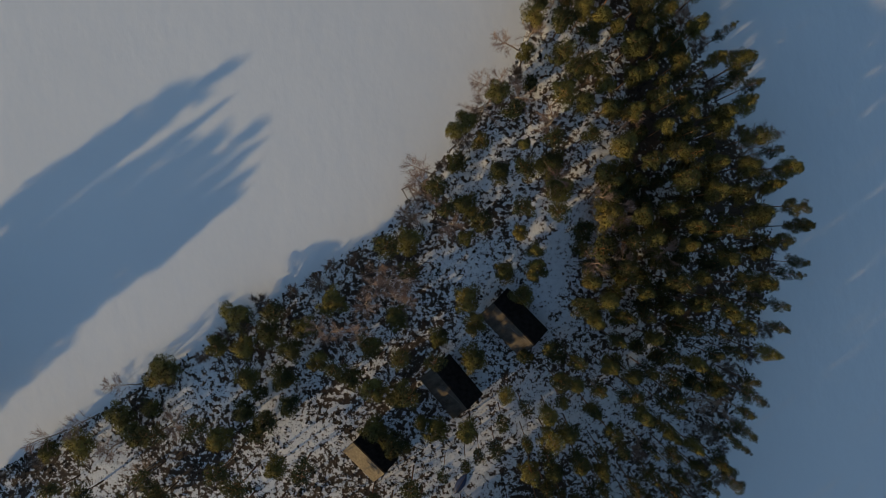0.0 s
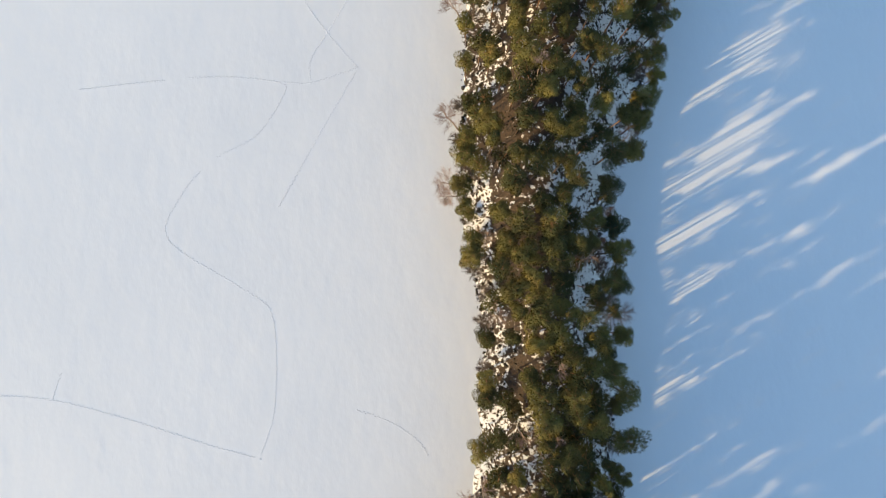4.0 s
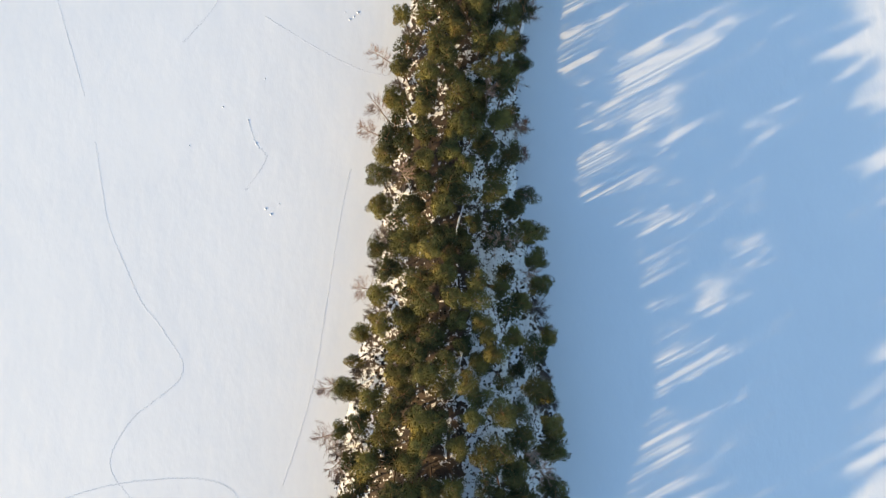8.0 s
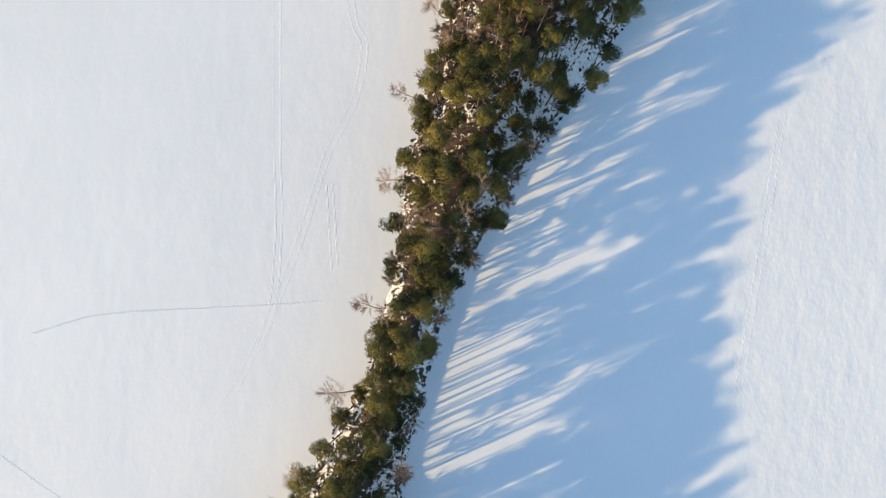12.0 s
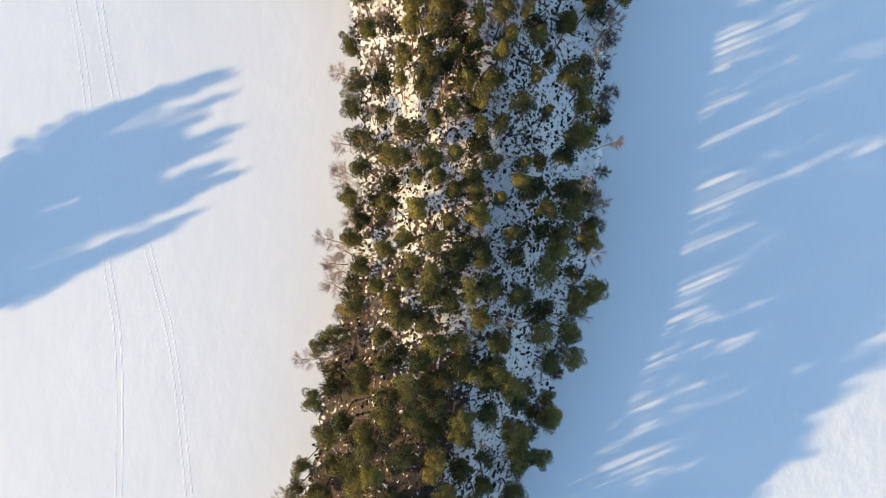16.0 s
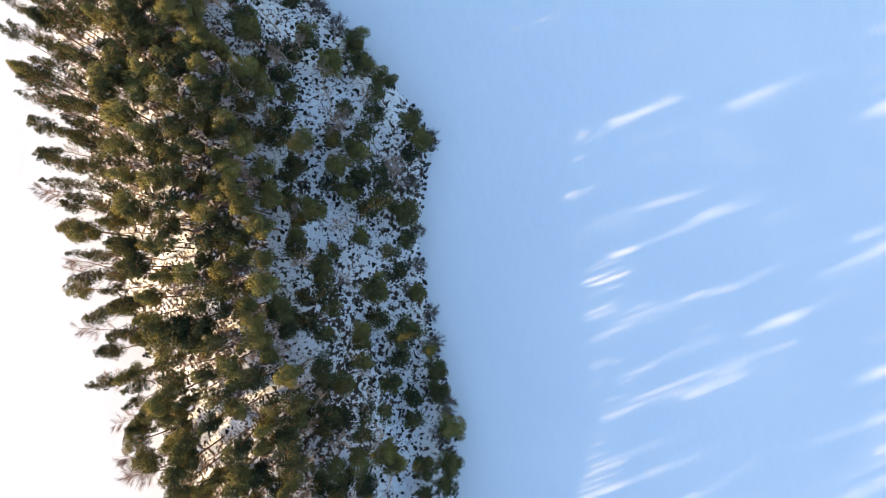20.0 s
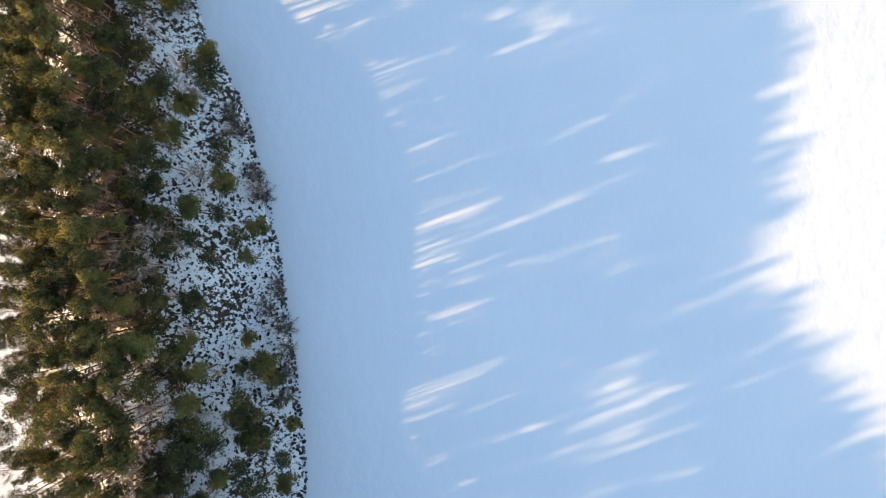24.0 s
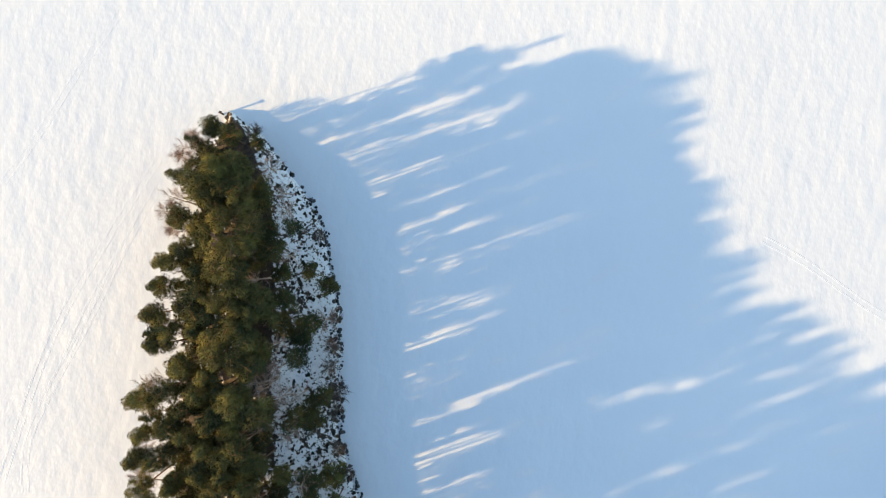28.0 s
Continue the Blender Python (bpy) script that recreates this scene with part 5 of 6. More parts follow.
birches([(18.4, 244.7, 12.3), (22.2, 246.3, 9.5), (16.1, 251.9, 13.3), (15.7, 262.2, 12.9), (24.2, 272.1, 11.3), (22.5, 275.5, 11.9), (18.9, 276.2, 12.2), (15.2, 277.8, 13.1), (24.3, 279.5, 12.8), (23.5, 283.3, 12.3), (14.9, 303.7, 13.0), (18.1, 305.8, 14.6), (22.4, 306.3, 13.1), (39.3, 320.9, 11.5), (12.3, 346.6, 12.8), (13.7, 355.4, 12.8), (17.8, 356.4, 15.0), (34.6, 357.9, 14.8), (47.3, 362.3, 10.2), (47.0, 371.8, 10.6), (44.7, 379.3, 11.5), (43.5, 381.7, 11.6), (44.5, 388.9, 11.9), (17.2, 397.4, 15.9), (8.1, 398.2, 14.1), (25.3, 400.2, 14.5), (15.7, 400.2, 16.1), (41.3, 400.5, 11.9), (18.0, 400.7, 14.9), (19.1, 402.5, 15.9), (3.8, 403.4, 13.9), (14.7, 404.0, 16.2)])
birches([(10.3, 404.1, 15.5), (40.7, 406.5, 11.1), (19.5, 407.3, 16.3), (13.5, 408.5, 16.2), (-0.5, 408.7, 14.0), (18.9, 409.5, 15.6), (1.2, 410.4, 14.5), (4.5, 412.9, 16.5), (38.5, 416.6, 12.7), (4.4, 416.7, 15.4), (35.0, 416.8, 13.0), (37.1, 423.3, 11.7), (6.5, 433.1, 17.7), (2.4, 435.7, 17.0), (5.5, 436.8, 17.7), (-0.7, 437.1, 16.7), (6.2, 440.1, 16.2), (2.4, 442.1, 16.9), (-6.7, 442.4, 16.3), (4.3, 445.7, 16.1), (-4.9, 447.0, 17.8), (-2.6, 448.4, 16.2), (1.6, 449.6, 16.8), (-5.5, 455.4, 17.7), (-10.8, 455.6, 16.6), (-14.8, 460.1, 17.1), (-2.4, 461.3, 15.5), (-19.4, 462.2, 16.9), (-2.0, 464.0, 13.3), (-23.2, 464.7, 16.5), (-5.7, 467.5, 14.8), (-30.7, 468.2, 16.5)])
birches([(-19.2, 469.3, 16.5), (-23.4, 470.1, 17.5), (15.3, 470.7, 6.1), (-28.3, 472.5, 17.6), (15.6, 472.7, 6.4), (-15.1, 474.0, 17.3), (-32.3, 475.1, 17.0), (-9.5, 475.2, 15.6), (6.1, 476.3, 8.6), (-18.5, 479.6, 17.2), (8.7, 481.4, 7.4), (-3.8, 483.0, 9.7), (-44.6, 503.5, 17.3), (-37.2, 508.5, 15.6), (-49.1, 516.7, 17.0), (-43.4, 517.0, 17.6), (-54.4, 532.0, 18.4), (-51.6, 535.1, 18.6), (-44.2, 536.5, 12.5), (-47.5, 537.6, 15.4), (-54.0, 540.0, 20.0), (-45.1, 540.6, 12.7), (-43.1, 542.0, 10.4), (-53.4, 544.4, 18.4), (-43.5, 552.2, 7.7), (-37.0, 552.4, 6.6), (-42.1, 559.1, 6.8), (-49.1, 563.2, 7.4), (-51.8, 566.1, 8.4), (-68.3, 566.9, 17.7), (-67.2, 572.5, 15.3), (-61.6, 580.9, 6.8)])
birches([(-73.6, 593.5, 9.6), (-78.0, 596.6, 11.2), (-75.8, 598.4, 9.4), (-78.3, 599.8, 11.6), (-77.8, 602.0, 9.9), (-73.7, 610.9, 5.7), (-87.0, 617.0, 14.7), (-90.2, 618.6, 14.5), (-84.3, 624.5, 6.7), (-85.7, 628.0, 5.0), (-100.2, 630.3, 11.5), (-89.4, 630.6, 5.3)])
leaning([(-65.4, -33.3, 7.2), (-59.8, -30.4, 7.5), (-52.7, -25.4, 6.8), (-4.8, 7.7, 6.5), (-3.1, 9.6, 7.5), (47.0, 16.0, 7.4), (6.8, 23.6, 7.0), (10.7, 30.1, 6.9), (15.7, 47.3, 6.6), (34.5, 79.1, 6.5), (8.8, 95.3, 6.9), (8.6, 96.6, 7.4), (7.2, 106.1, 7.1), (5.7, 124.8, 7.3), (4.7, 148.7, 7.3), (4.7, 155.7, 7.3), (6.5, 172.2, 7.2), (4.7, 196.7, 7.1), (4.9, 199.4, 6.8), (4.7, 208.9, 7.4), (4.7, 222.9, 6.8), (5.5, 225.6, 6.8), (6.3, 228.3, 6.5), (7.7, 233.2, 6.7), (12.0, 247.7, 7.4), (13.4, 261.7, 7.2), (12.3, 283.2, 6.9), (12.3, 296.5, 7.4), (12.7, 310.9, 6.6), (12.7, 314.1, 7.1), (12.7, 321.3, 6.6), (12.5, 324.1, 6.8)])
leaning([(11.2, 345.5, 6.9), (10.4, 356.8, 7.4), (12.1, 359.4, 7.1), (10.0, 360.9, 6.9), (11.3, 362.5, 6.6), (9.9, 364.2, 6.8), (10.3, 367.8, 7.0), (8.4, 372.7, 7.3), (8.0, 375.1, 7.3), (7.0, 380.2, 6.9), (4.2, 390.9, 6.6), (-6.4, 415.1, 6.7), (-5.2, 417.0, 7.4), (-7.6, 417.5, 7.4), (-10.6, 423.1, 7.0), (-13.8, 427.9, 6.9), (-18.4, 435.1, 7.1), (-22.9, 442.1, 7.2), (-24.1, 444.0, 7.1), (-29.7, 452.8, 6.9), (-30.9, 454.6, 6.8), (-38.6, 466.4, 7.0), (-39.5, 467.8, 6.8), (-51.8, 489.5, 7.2), (-53.8, 493.5, 6.8), (-56.3, 498.2, 7.2), (-83.0, 558.0, 7.0), (-90.4, 577.5, 6.9), (-91.1, 579.9, 6.7), (-92.3, 584.8, 6.9), (-94.1, 591.8, 7.3), (-94.6, 593.8, 7.4)])
leaning([(-97.0, 602.7, 7.5), (-99.5, 617.2, 7.1), (-99.7, 618.4, 7.1), (-100.0, 620.0, 6.9), (-100.3, 621.7, 6.8), (-101.0, 627.1, 6.8), (-101.1, 628.9, 7.3), (-101.2, 631.1, 7.1)])


# open snow: path to the cabins, glades
OPEN = [(14.5, -3, 3.2), (14.6, -8, 3.0), (15.5, -13, 2.6), (19, -17, 2.0), (-20, -28, 1.3), (-20.5, -33, 1.3), (-20.5, -38, 1.3), (-20.4, -43, 1.3), (9, -35, 1.6), (5, -38, 1.6), (1, -41, 1.6), (5, -22, 1.5)]


def smooth_line(pts, step):
    """Points at even steps along a rounded line through pts."""
    p = [Vector(pts[0])] + [Vector(q) for q in pts] + [Vector(pts[-1])]
    out = []
    for a, b, c, d in zip(p, p[1:], p[2:], p[3:]):
        n = max(1, int((c - b).length / step))
        for i in range(n):
            t = i / n
            out.append(0.5 * (2 * b + (c - a) * t + (2 * a - 5 * b + 4 * c - d) * t * t + (3 * b - a - 3 * c + d) * t ** 3))
    return out


def trail(points, seed):
    """A narrow trodden path on the crest."""
    r, verts, faces = random.Random(seed), [], []
    line = smooth_line(points, 0.5)
    for i, p in enumerate(line[:-1]):
        w = (line[i + 1] - p).normalized()
        side, half = Vector((-w.y, w.x)), max(0.0, 0.06 + 0.34 * noise.noise((p.x * 0.35, p.y * 0.35, 2.0)) + r.uniform(-0.06, 0.06))
        p = p + side * 0.5 * noise.noise((p.x * 0.3, p.y * 0.3, 6.0))
        verts += [(p.x + side.x * s, p.y + side.y * s, ground_z(p.x + side.x * s, p.y + side.y * s) + h) for s, h in ((-half - 0.1, -0.05), (-half * 0.5, 0.05 if half > 0.05 else -0.06), (half * 0.5, 0.05 if half > 0.05 else -0.06), (half + 0.1, -0.05))]
        if i:
            q = len(verts) - 8
            faces += [(q + k, q + k + 1, q + k + 5, q + k + 4) for k in range(3)]
    tagged(new("trail", mesh_of("trail", verts, faces, SNOW)), "narrow trodden snow trail along the wooded crest", "trail", kind="structure")


def thicket(stems, r):
    """The lesser leafless birches between the trees that stand out, as one mass."""
    kits = []
    for trunk, crown in BIRCHES:
        kit = []
        for me, keep in ((trunk, 1), (crown, 2)):
            co = np.empty(len(me.vertices) * 3)
            me.vertices.foreach_get("co", co)
            me.calc_loop_triangles()
            tri = np.empty(len(me.loop_triangles) * 3, dtype=np.int32)
            me.loop_triangles.foreach_get("vertices", tri)
            tri = tri.reshape(-1, 3)
            kit.append((co.reshape(-1, 3), tri[(tri[:, 0] // 5) % keep == 0]))
        kits.append(kit)
    verts, faces, count = [[], []], [[], []], [0, 0]
    for x, y, h, reach in stems:
        turn, wide, tall = r.uniform(0, 6.28), reach / 2.3, h / 11.0
        c, s = math.cos(turn) * wide, math.sin(turn) * wide
        for k, (co, tri) in enumerate(r.choice(kits)):
            verts[k].append(co @ np.array(((c, s, 0), (-s, c, 0), (0, 0, tall))) + (x, y, ground_z(x, y)))
            faces[k].append(tri + count[k])
            count[k] += len(co)
    root = tagged(new("birch_thicket"), "thin leafless birches with grey-brown twigs between the pines", "trees", kind="stuff")
    for k, (name, mat) in enumerate((("trunk", BIRCH_BARK), ("crown", TWIGS))):
        part(name, triangles(name, np.concatenate(verts[k]), np.concatenate(faces[k]), mat), root)


def filler(seed):
    """Birches and shore bushes that fill the wood, and pines where it runs on to the south."""
    r = random.Random(seed)
    stems = [(x, y, r.uniform(9, 13), r.uniform(1.7, 2.4)) for x, y, u in scatter(seed + 1, 350, 560, 4.2, 14000, lambda x, y, u, q: 0.04 < u < 0.4)]
    stems += [(x, y, r.uniform(6, 10), r.uniform(1.8, 2.6)) for x, y, u in scatter(seed + 3, 405, 620, 4.4, 12000, lambda x, y, u, q: 0.58 < u < 0.8)]
    stems += [(x, y, r.uniform(4.5, 9.5), r.uniform(1.6, 2.4)) for x, y, u in scatter(seed + 4, 300, 625, 2.7, 16000, lambda x, y, u, q: 0.4 < u < 0.58 and q.random() < 0.8)]
    thicket(stems, r)
    for x, y, u in scatter(seed + 2, -60, 636, 3.4, 60000, lambda x, y, u, q: (u < 0.05 or u > 0.95) and noise.noise((x * 0.05, y * 0.05, 40)) > -0.12):
        BUSH.plant(x, y, r.uniform(1.8, 4.0), r.uniform(1.0, 1.8), r.uniform(0, 360))


filler(31)
for k, line in enumerate(TRAILS):
    trail(line, 50 + k)


def understorey(seed):
    """The lesser pines that shut the canopy between those that can be told apart, as one mass."""
    r, cells = random.Random(seed), {}
    for x, y in STANDS:
        cells.setdefault((int(x // 3), int(y // 3)), []).append((x, y))
    kits = []
    q = random.Random(seed + 7)
    plain_pines = [pine_meshes(q, 12.5, 2.15, q.uniform(0.62, 0.72), 0.9, False, 54, 0.073, True) for _ in range(6)]
    plain_pines += [pine_meshes(q, 6.5, 1.9, q.uniform(0.3, 0.42), 0.9, False, 54, 0.073, True) for _ in range(3)]
    plain_pines += [pine_meshes(q, 16.5, q.uniform(2.0, 2.4), q.uniform(0.5, 0.65), 1.1, True, 54, 0.073, True) for _ in range(6)]
    for trunk, co, tri, nor in plain_pines:
        wood = np.empty(len(trunk.vertices) * 3)
        trunk.vertices.foreach_get("co", wood)
        trunk.calc_loop_triangles()
        split = np.empty(len(trunk.loop_triangles) * 3, dtype=np.int32)
        trunk.loop_triangles.foreach_get("vertices", split)
        kits.append(((wood.reshape(-1, 3), split.reshape(-1, 3)), (co, tri), nor))
        bpy.data.meshes.remove(trunk)
    normals = []
    verts, faces, count = [[], []], [[], []], [0, 0]
    def low_layer(x, y, u, q):
        """Young growth beneath the tall stands."""
        return (0.06 if y > 576 else 0.42) < u < 0.66 and y > 526 or 0.55 < u < 0.68 and y > 420 or 0.44 < u < 0.56 and 300 < y < 480 or 0.5 < u < 0.82 and -20 < y < 75 or 0.25 < u < 0.75 and 200 < y < 300

    layer = [(x, y, u, True) for x, y, u in scatter(seed + 1, -125, 632, 2.5, 60000, low_layer)]
    layer += [(x, y, u, False) for x, y, u in scatter(seed, -125, 636, 2.15, 100000, lambda x, y, u, q: (0.01 if y > 430 else 0.04) < u < 0.97 and q.random() < closed(y, u))]
    for x, y, u, young in layer:
        key = (int(x // 3), int(y // 3))
        if any((x - a) ** 2 + (y - b) ** 2 < (1.2 if young else 2.3) ** 2 for i in (-1, 0, 1) for j in (-1, 0, 1) for a, b in cells.get((key[0] + i, key[1] + j), ())):
            continue
        if any((x - a) ** 2 + (y - b) ** 2 < (c + 1.5) ** 2 for a, b, c in OPEN + [(p, q, -0.5) for line in TRAILS for p, q in line] + [(9.3, -13.7, 3.5), (-0.4, -24.2, 3.5), (-13.2, -35.2, 3.5)]):
            continue
        low, high = r.random() < 0.3, y > 425 and u < 0.6 or y < 30 and u > 0.58
        crest = 0.28 < u < 0.64
        if crest and (young and y > 95 and u < 0.55 and not (300 < y < 480 and r.random() < 0.6) or r.random() < 0.3):
            continue
        low, high = (low and not crest) or young, high and not young and (y < 500 or r.random() < 0.72)
        kit = kits[r.randrange(9, 15) if high and not crest else r.randrange(6) if crest and not young else r.randrange(6, 9) if low else r.randrange(6)]
        tall = r.uniform(0.94, 1.24) if high else r.uniform(0.5, 0.8) * (1.22 if 95 < y < 290 or y > 500 else 1.0)
        tall *= 1.5 if young else 1.0
        tall = max(tall, r.uniform(0.85, 1.3)) if crest and not young else tall
        tall = min(tall, (tallest(y) - ground_z(x, y)) / (12.5 if crest and not young else 16.5 if high else 6.5 if low else 12.5))
        turn, wide = r.uniform(0, 6.28), r.uniform(0.5, 0.8) if high else r.uniform(0.8, 1.15)
        c, s = math.cos(turn) * wide, math.sin(turn) * wide
        base = np.array((x, y, ground_z(x, y)))
        for k in (0, 1):
            co, fs = kit[k]
            verts[k].append(co @ np.array(((c, s, 0), (-s, c, 0), (0, 0, tall))) + base)
            faces[k].append(fs + count[k])
            count[k] += len(co)
        normals.append(kit[2] @ np.array(((c / wide, s / wide, 0), (-s / wide, c / wide, 0), (0, 0, 1))))
    root = tagged(new("pine_understorey"), "dense lesser pines between the taller trees of the island", "trees", kind="stuff")
    part("trunk", triangles("trunk", np.concatenate(verts[0]), np.concatenate(faces[0]), PINE_BARK), root)
    part("crown", foliage("crown", np.concatenate(verts[1]), np.concatenate(faces[1]), np.concatenate(normals), NEEDLES), root)


def heath_clumps(name, seed, y0, y1, tries, gap, sizes):
    """Low dark shrubs and tussocks that stand out of the snow."""
    r, verts, faces = random.Random(seed), [], []

    def keep(x, y, u, q):
        if any((x - a) ** 2 + (y - b) ** 2 < c * c for a, b, c in OPEN):
            return False
        return noise.noise((x * 0.11, y * 0.11, 20)) + 0.6 * noise.noise((x * 0.35, y * 0.35, 5)) + q.uniform(-0.45, 0.45) > (-0.2 if y < 95 else -0.34)

    for x, y, u in scatter(seed, y0, y1, gap, tries, keep):
        z, s = ground_z(x, y), r.choice(sizes) * (1.15 if y > 300 else 1.0)
        for _ in range(3):
            cx, cy, q, t = x + r.uniform(-s, s), y + r.uniform(-s, s) * 1.2, len(verts), r.uniform(0.55, 1.0) * s
            an, slim = r.uniform(0, 6.28), r.uniform(0.55, 1.0)
            for k in range(6):
                e, f = t * math.cos(k * 1.047) * r.uniform(0.75, 1.25), t * slim * math.sin(k * 1.047) * r.uniform(0.75, 1.25)
                verts.append((cx + e * math.cos(an) - f * math.sin(an), cy + e * math.sin(an) + f * math.cos(an), z - 0.12))
            verts += [(cx + r.uniform(-0.4, 0.4) * t, cy + r.uniform(-0.4, 0.4) * t, z + r.uniform(0.3, 0.6) * t) for _ in range(2)]
            faces += [(q + k, q + (k + 1) % 6, q + 6 + k // 3) for k in range(6)] + [(q + 3, q + 7, q + 6), (q, q + 6, q + 7)]
    tagged(new(name, mesh_of(name, verts, faces, HEATH)), "dark low heather and blueberry shrubs poking out of the snow", "shrub", kind="stuff")


understorey(35)
heath_clumps("heath", 8, -110, 637, 420000, 0.58, (0.15, 0.18, 0.22, 0.27, 0.36))
heath_clumps("heath", 9, -90, 95, 50000, 0.45, (0.11, 0.14, 0.17, 0.22))


def shore_stones(seed):
    """Dark stones and frozen sedge along the waterline."""
    r, verts, faces = random.Random(seed), [], []
    for i in range(3400):
        y = r.uniform(-90, 637.5)
        east = r.random() < 0.72
        x = right(y) - abs(r.gauss(0, 0.55)) + 0.25 if east else left(y) + abs(r.gauss(0, 0.5)) - 0.1
        if noise.noise((x * 0.1, y * 0.1, 50)) + (0.35 if y > 425 and east else -0.1) + r.uniform(-0.3, 0.3) < 0:
            continue
        s = r.choice((0.14, 0.2, 0.26, 0.38))
        q, an = len(verts), r.uniform(0, 6.28)
        z = max(0.0, ground_z(x, y))
        for k, (f, h) in enumerate(((1.0, -0.2), (0.8, 0.35))):
            verts += [(x + math.cos(an + j * 1.257 + k * 0.4) * s * f * r.uniform(0.75, 1.2), y + math.sin(an + j * 1.257 + k * 0.4) * s * f * r.uniform(0.75, 1.2), z + s * h) for j in range(5)]
        verts.append((x, y, z + s * 0.55))
        for j in range(5):
            k = (j + 1) % 5
            faces += [(q + j, q + k, q + 5 + k, q + 5 + j), (q + 5 + j, q + 5 + k, q + 10)]
    tagged(new("shore_stones", mesh_of("shore_stones", verts, faces, STONE)), "dark stones and tufts along the snowy waterline", "stone", kind="stuff")


shore_stones(41)

# ---------------------------------------------------------------- tracks on the lake snow
ANIMAL = [
    [(-63.8, 54.7), (-53.0, 55.1), (-40.6, 53.4), (-28.4, 51.0), (-19.6, 49.6), (-18.6, 49.4), (-18.5, 50.4), (-17.3, 58.1), (-19.4, 72.2), (-25.0, 76.3), (-37.8, 82.8), (-36.6, 90.5), (-32.2, 96.7), (-25.7, 101.6), (-22.3, 108.3), (-22.8, 110.6), (-31.1, 110.7), (-39.4, 109.5), (-55.9, 105.8)],
    [(-4.0, 58.8), (1.4, 57.6), (6.9, 54.5), (10.4, 49.2), (13.6, 45.0)],
    [(-53.0, 55.1), (-52.1, 59.9)],
    [(-20.6, 90.3), (-17.7, 97.3), (-14.0, 106.3), (-11.8, 111.4), (-10.5, 114.4)],
    [(-59.9, 125.0), (-52.5, 125.6), (-42.0, 129.5), (-30.2, 134.8), (-17.0, 137.7), (-10.7, 136.0), (-10.0, 130.9), (-12.4, 128.0), (-16.3, 119.8), (-18.4, 114.9), (-17.9, 111.3)],
    [(-10.5, 114.6), (-18.5, 122.3), (-24.9, 130.8), (-31.5, 137.4), (-29.4, 145.3), (-22.5, 153.8), (-26.4, 160.0), (-30.8, 164.2), (-34.4, 169.5), (-38.8, 177.0), (-43.7, 191.3), (-50.8, 206.7), (-55.9, 217.2)],
    [(-10.5, 114.6), (-17.9, 111.3), (-22.8, 110.9)],
    [(-18.6, 214.1), (-9.4, 210.2), (-1.4, 207.6), (4.3, 207.3)],
    [(-0.7, 191.0), (-1.1, 181.6), (-1.1, 166.6), (-1.3, 153.6), (-3.5, 138.6)],
    [(-41.5, 245.4), (-33.7, 249.8), (-25.9, 252.5), (-14.3, 255.7), (-2.6, 259.0), (7.4, 262.0)],
    [(-18.6, 196.5), (-16.7, 192.9), (-14.7, 190.6), (-17.4, 184.6)],
    [(-50.4, 228.1), (-37.1, 222.7), (-26.9, 217.3), (-31.5, 207.4)],
]
SLED = [
    [(-53.0, 413.2), (-46.5, 395.4), (-39.9, 380.7), (-28.5, 352.1), (-23.0, 339.0), (-16.9, 316.6), (-9.4, 284.5), (-6.4, 272.8), (-4.2, 258.9), (-4.8, 250.3)],
    [(-51.2, 413.7), (-45.1, 402.6), (-36.4, 383.5), (-23.0, 356.8), (-14.4, 341.1), (-6.5, 321.0), (-1.7, 307.6), (1.1, 303.4), (1.5, 294.5), (-0.9, 284.3), (-2.2, 269.8), (-4.4, 255.1), (-7.8, 242.1), (-12.5, 232.7)],
    [(0.5, 279.9), (4.8, 265.5)],
    [(-104.7, 640.3), (-109.5, 625.0), (-113.4, 610.0), (-116.1, 597.4), (-117.0, 585.5), (-117.0, 568.2)],
    [(-122.8, 648.6), (-126.0, 638.6), (-129.8, 623.5), (-132.8, 614.7)],
    [(-109.2, 615.2), (-112.2, 600.6), (-113.4, 589.5), (-114.9, 576.5), (-112.4, 567.7)],
    [(-105.6, 631.1), (-109.5, 613.2), (-111.9, 596.8), (-114.9, 582.3)],
    [(-10.0, 644.3), (-1.7, 642.5), (9.2, 638.9), (19.7, 636.3), (30.1, 633.7)],
    [(70.4, 313.0), (71.8, 284.9), (72.9, 258.1)],
]


def footprints(pts, seed):
    r, verts, faces = random.Random(seed), [], []
    line = smooth_line(pts, 0.36)
    for i, p in enumerate(line[:-1]):
        if noise.noise((p.x * 0.07, p.y * 0.07, 60)) < -0.42:
            continue
        w = (line[i + 1] - p).normalized()
        x, y = p.x - w.y * 0.06 * (-1) ** i + r.uniform(-0.06, 0.06), p.y + w.x * 0.06 * (-1) ** i + r.uniform(-0.06, 0.06)
        q, s = len(verts), r.uniform(0.055, 0.09)
        for f, h in ((1.5, 0.004), (0.9, 0.03), (0.5, 0.008)):
            verts += [(x + math.cos(k * 1.047) * s * f * (1 + 0.5 * abs(w.x)), y + math.sin(k * 1.047) * s * f * (1 + 0.5 * abs(w.y)), h) for k in range(6)]
        for k in range(6):
            j = (k + 1) % 6
            faces += [(q + k, q + j, q + 6 + j, q + 6 + k), (q + 6 + k, q + 6 + j, q + 12 + j, q + 12 + k)]
        faces.append(tuple(q + 12 + k for k in range(6)))
    tagged(new("animal_track", mesh_of("animal_track", verts, faces, TRACK)), "line of animal footprints in the lake snow", "footprints", kind="stuff")


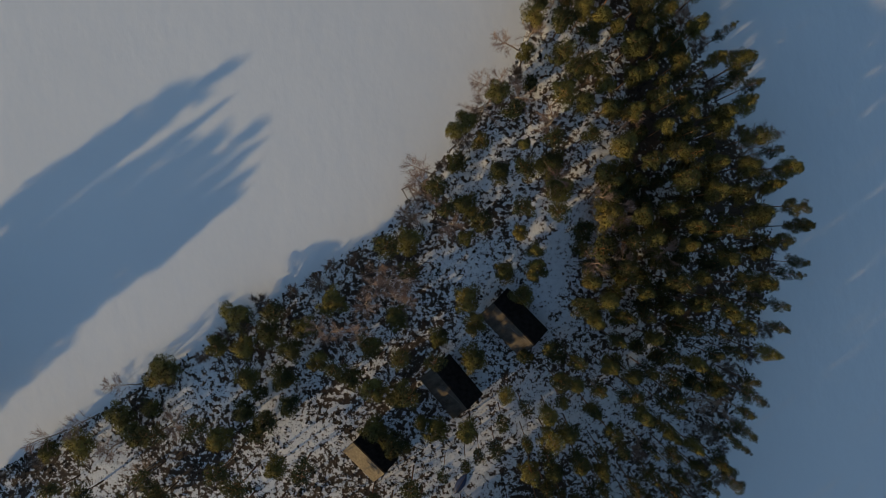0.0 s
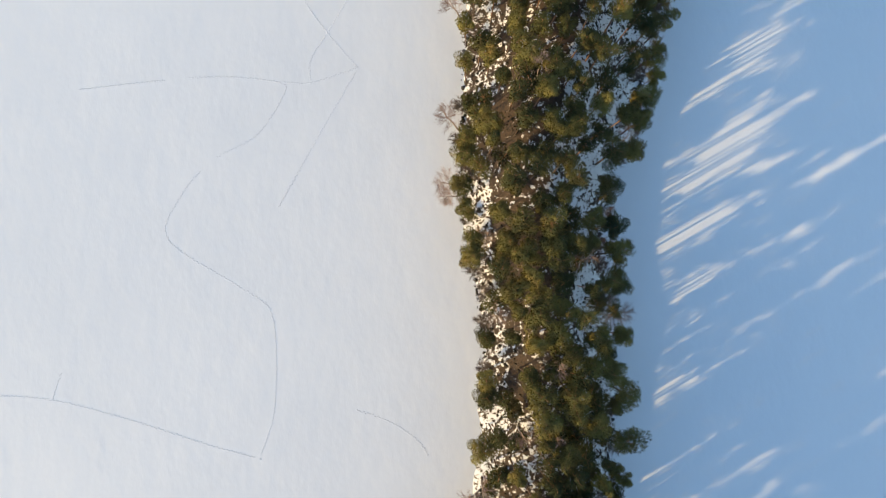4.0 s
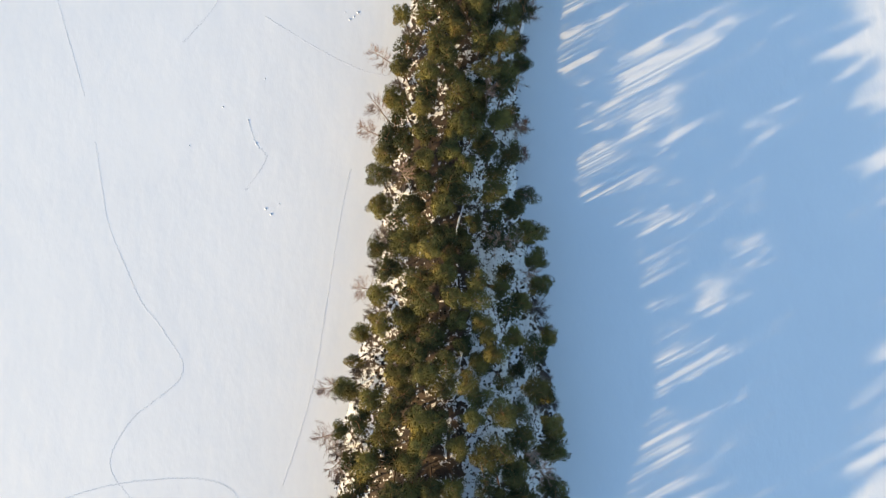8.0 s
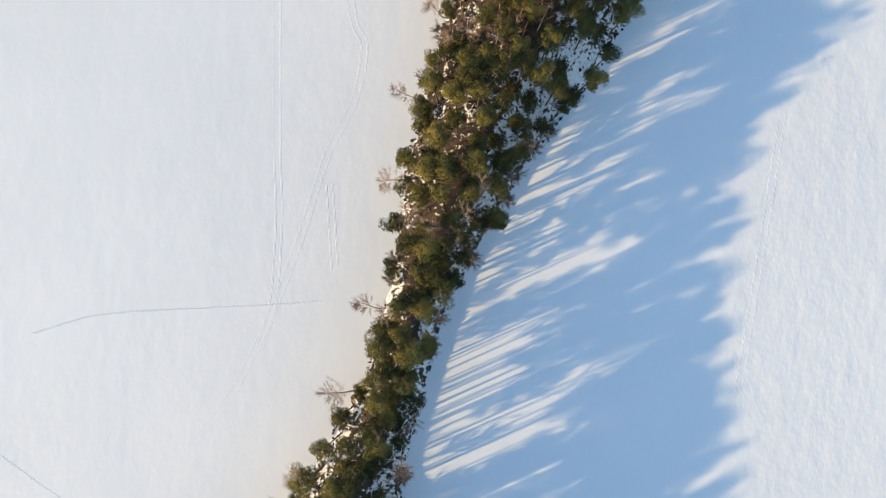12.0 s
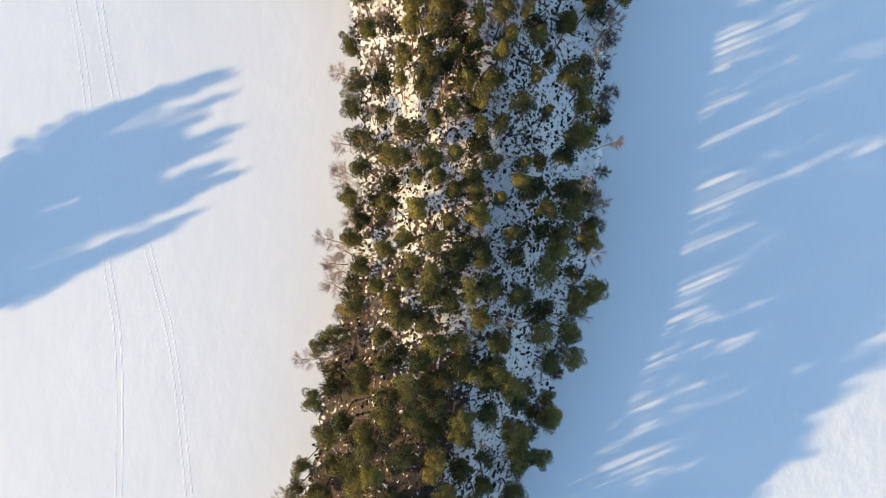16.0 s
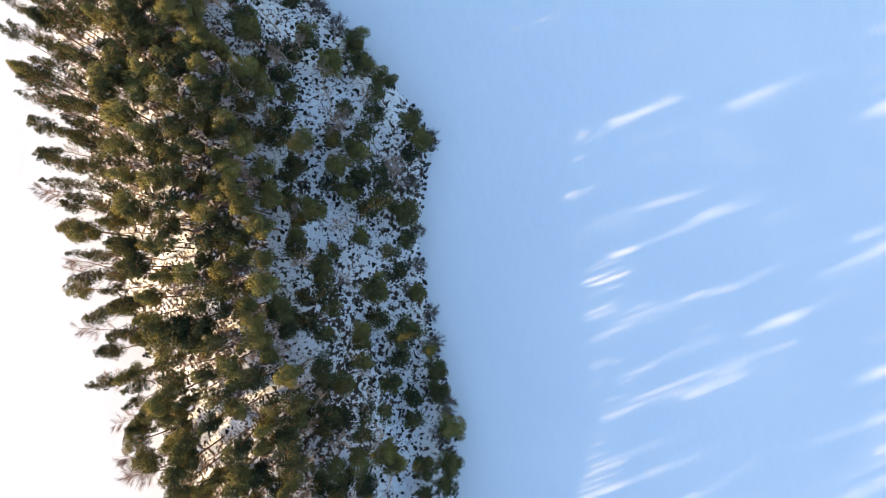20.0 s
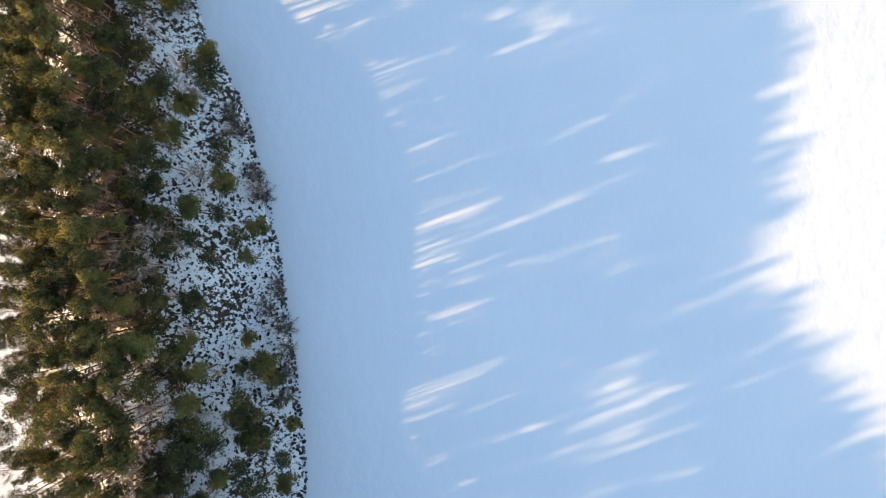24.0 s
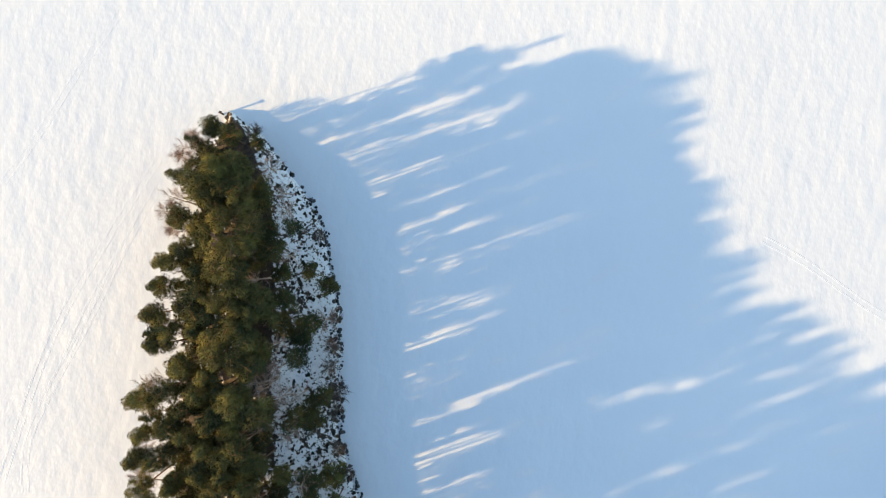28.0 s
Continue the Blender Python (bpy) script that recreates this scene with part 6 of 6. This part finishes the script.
def sled_track(pts, seed):
    r, verts, faces = random.Random(seed), [], []
    line = smooth_line(pts, 0.6)
    for off, wide in ((-0.52, 0.11), (0.52, 0.11)):
        last = None
        for i, p in enumerate(line[:-1]):
            w = (line[i + 1] - p).normalized()
            side = Vector((-w.y, w.x))
            c, q = p + side * off, len(verts)
            for e, h in ((-1.6, 0.004), (-1.0, 0.007 + r.uniform(0, 0.012)), (0.0, 0.008), (1.0, 0.007 + r.uniform(0, 0.012)), (1.6, 0.004)):
                g = c + side * wide * e
                verts.append((g.x, g.y, h))
            if last is not None:
                faces += [(last + k, last + k + 1, q + k + 1, q + k) for k in range(4)]
            last = q
    tagged(new("snowmobile_track", mesh_of("snowmobile_track", verts, faces, SNOW)), "pair of shallow snowmobile ski ruts in the snow", "track", kind="stuff")


for k, pts in enumerate(ANIMAL):
    footprints(pts, 70 + k)
for k, pts in enumerate(SLED):
    sled_track(pts, 90 + k)


def islet(seed, x0, y0, x1, y1, width, count):
    """A small neighbouring island whose trees cast the shadows on the ice."""
    r, way = random.Random(seed), Vector((x1 - x0, y1 - y0)).normalized()
    verts, faces, n = [(0.5 * (x0 + x1), 0.5 * (y0 + y1), 2.2)], [], 40
    for ring, (f, h) in enumerate(((0.55, 1.6), (1.0, -0.2))):
        for k in range(n):
            an = 2 * math.pi * k / n
            a, b = math.cos(an) * f * (math.hypot(x1 - x0, y1 - y0) / 2 + 4), math.sin(an) * f * (width / 2 + 4)
            verts.append((verts[0][0] + way.x * a - way.y * b, verts[0][1] + way.y * a + way.x * b, h))
    for k in range(n):
        j = (k + 1) % n
        faces += [(0, 1 + k, 1 + j), (1 + k, 1 + n + k, 1 + n + j, 1 + j)]
    tagged(new("islet_ground", mesh_of("islet_ground", verts, faces, FLOOR, True)), "small wooded islet with patchy snow", "ground", kind="structure")
    for i in range(count):
        f, g = (i + r.random()) / count, r.uniform(-0.5, 0.5) * width
        ISLET_PINE.plant(x0 + (x1 - x0) * f - way.y * g, y0 + (y1 - y0) * f + way.x * g, r.uniform(11.5, 16.0), r.uniform(1.9, 2.7), r.uniform(0, 360), z=0.9)


islet(21, -88, -18, -125, -49, 22, 84)
islet(22, -65, 343.8, -97, 309.8, 20, 70)


def marker_post(x, y):
    root = tagged(new("marker_post"), "short dark wooden post off the island's tip", "post")
    v, f = [], []
    tube(v, f, [Vector((0, 0, -0.4)), Vector((0.02, 0, 0.9)), Vector((0.03, 0, 1.5))], [0.16, 0.15, 0.13], 8)
    part("pole", mesh_of("pole", v, f, LOG, True), root)
    boxed("cap", LOG, root, -0.18, 0.22, -0.2, 0.2, 1.5, 1.62)
    root.matrix_basis = pose(x, y, 0)


marker_post(-101.2, 637.2)


def boulder(x, y, size, seed):
    r, v, f = random.Random(seed), [], []
    for k, (w, h) in enumerate(((1.0, -0.3), (1.05, 0.2), (0.8, 0.6), (0.4, 0.85))):
        v += [(math.cos(i * 0.6283) * size * w * r.uniform(0.85, 1.15), math.sin(i * 0.6283) * size * w * r.uniform(0.85, 1.15), size * h) for i in range(10)]
    for k in range(3):
        f += [(k * 10 + i, k * 10 + (i + 1) % 10, k * 10 + 10 + (i + 1) % 10, k * 10 + 10 + i) for i in range(10)]
    f.append(tuple(range(30, 40)))
    ob = tagged(new("boulder", mesh_of("boulder", v, f, STONE, True)), "dark bare boulder on the snowy eastern slope", "boulder")
    ob.matrix_basis = pose(x, y, ground_z(x, y), 0, 0, 20)


boulder(-35.6, 508.0, 0.9, 5)


def snow_lump(x, y, size, seed):
    """A lump of drifted snow with a dark side."""
    r, v, f = random.Random(seed), [], []
    for w, h in ((1.0, -0.05), (0.8, 0.3), (0.35, 0.48)):
        v += [(math.cos(i * 0.785) * size * w * r.uniform(0.7, 1.2), math.sin(i * 0.785) * size * w * r.uniform(0.7, 1.2), size * h) for i in range(8)]
    for k in range(2):
        f += [(k * 8 + i, k * 8 + (i + 1) % 8, k * 8 + 8 + (i + 1) % 8, k * 8 + 8 + i) for i in range(8)]
    f.append(tuple(range(16, 24)))
    ob = tagged(new("snow_lump", mesh_of("snow_lump", v, f, TRACK, True)), "small lump of drifted snow on the lake", "snow lump", "snow lumps on the lake")
    ob.matrix_basis = pose(x, y, 0, 0, 0, 40 * seed)


for k, (x, y) in enumerate([(-17.0, 203.8), (-23.1, 198.1), (-18.6, 196.5), (-16.7, 192.9), (-5.6, 216.8), (-4.1, 216.3), (-4.7, 215.7), (-3.5, 217.1), (62.2, 291.7), (-27.5, 190.9), (-13.4, 182.5), (-12.4, 181.7), (-11.3, 183.6)]):
    snow_lump(x, y, 0.15 + 0.03 * (k % 4), k)
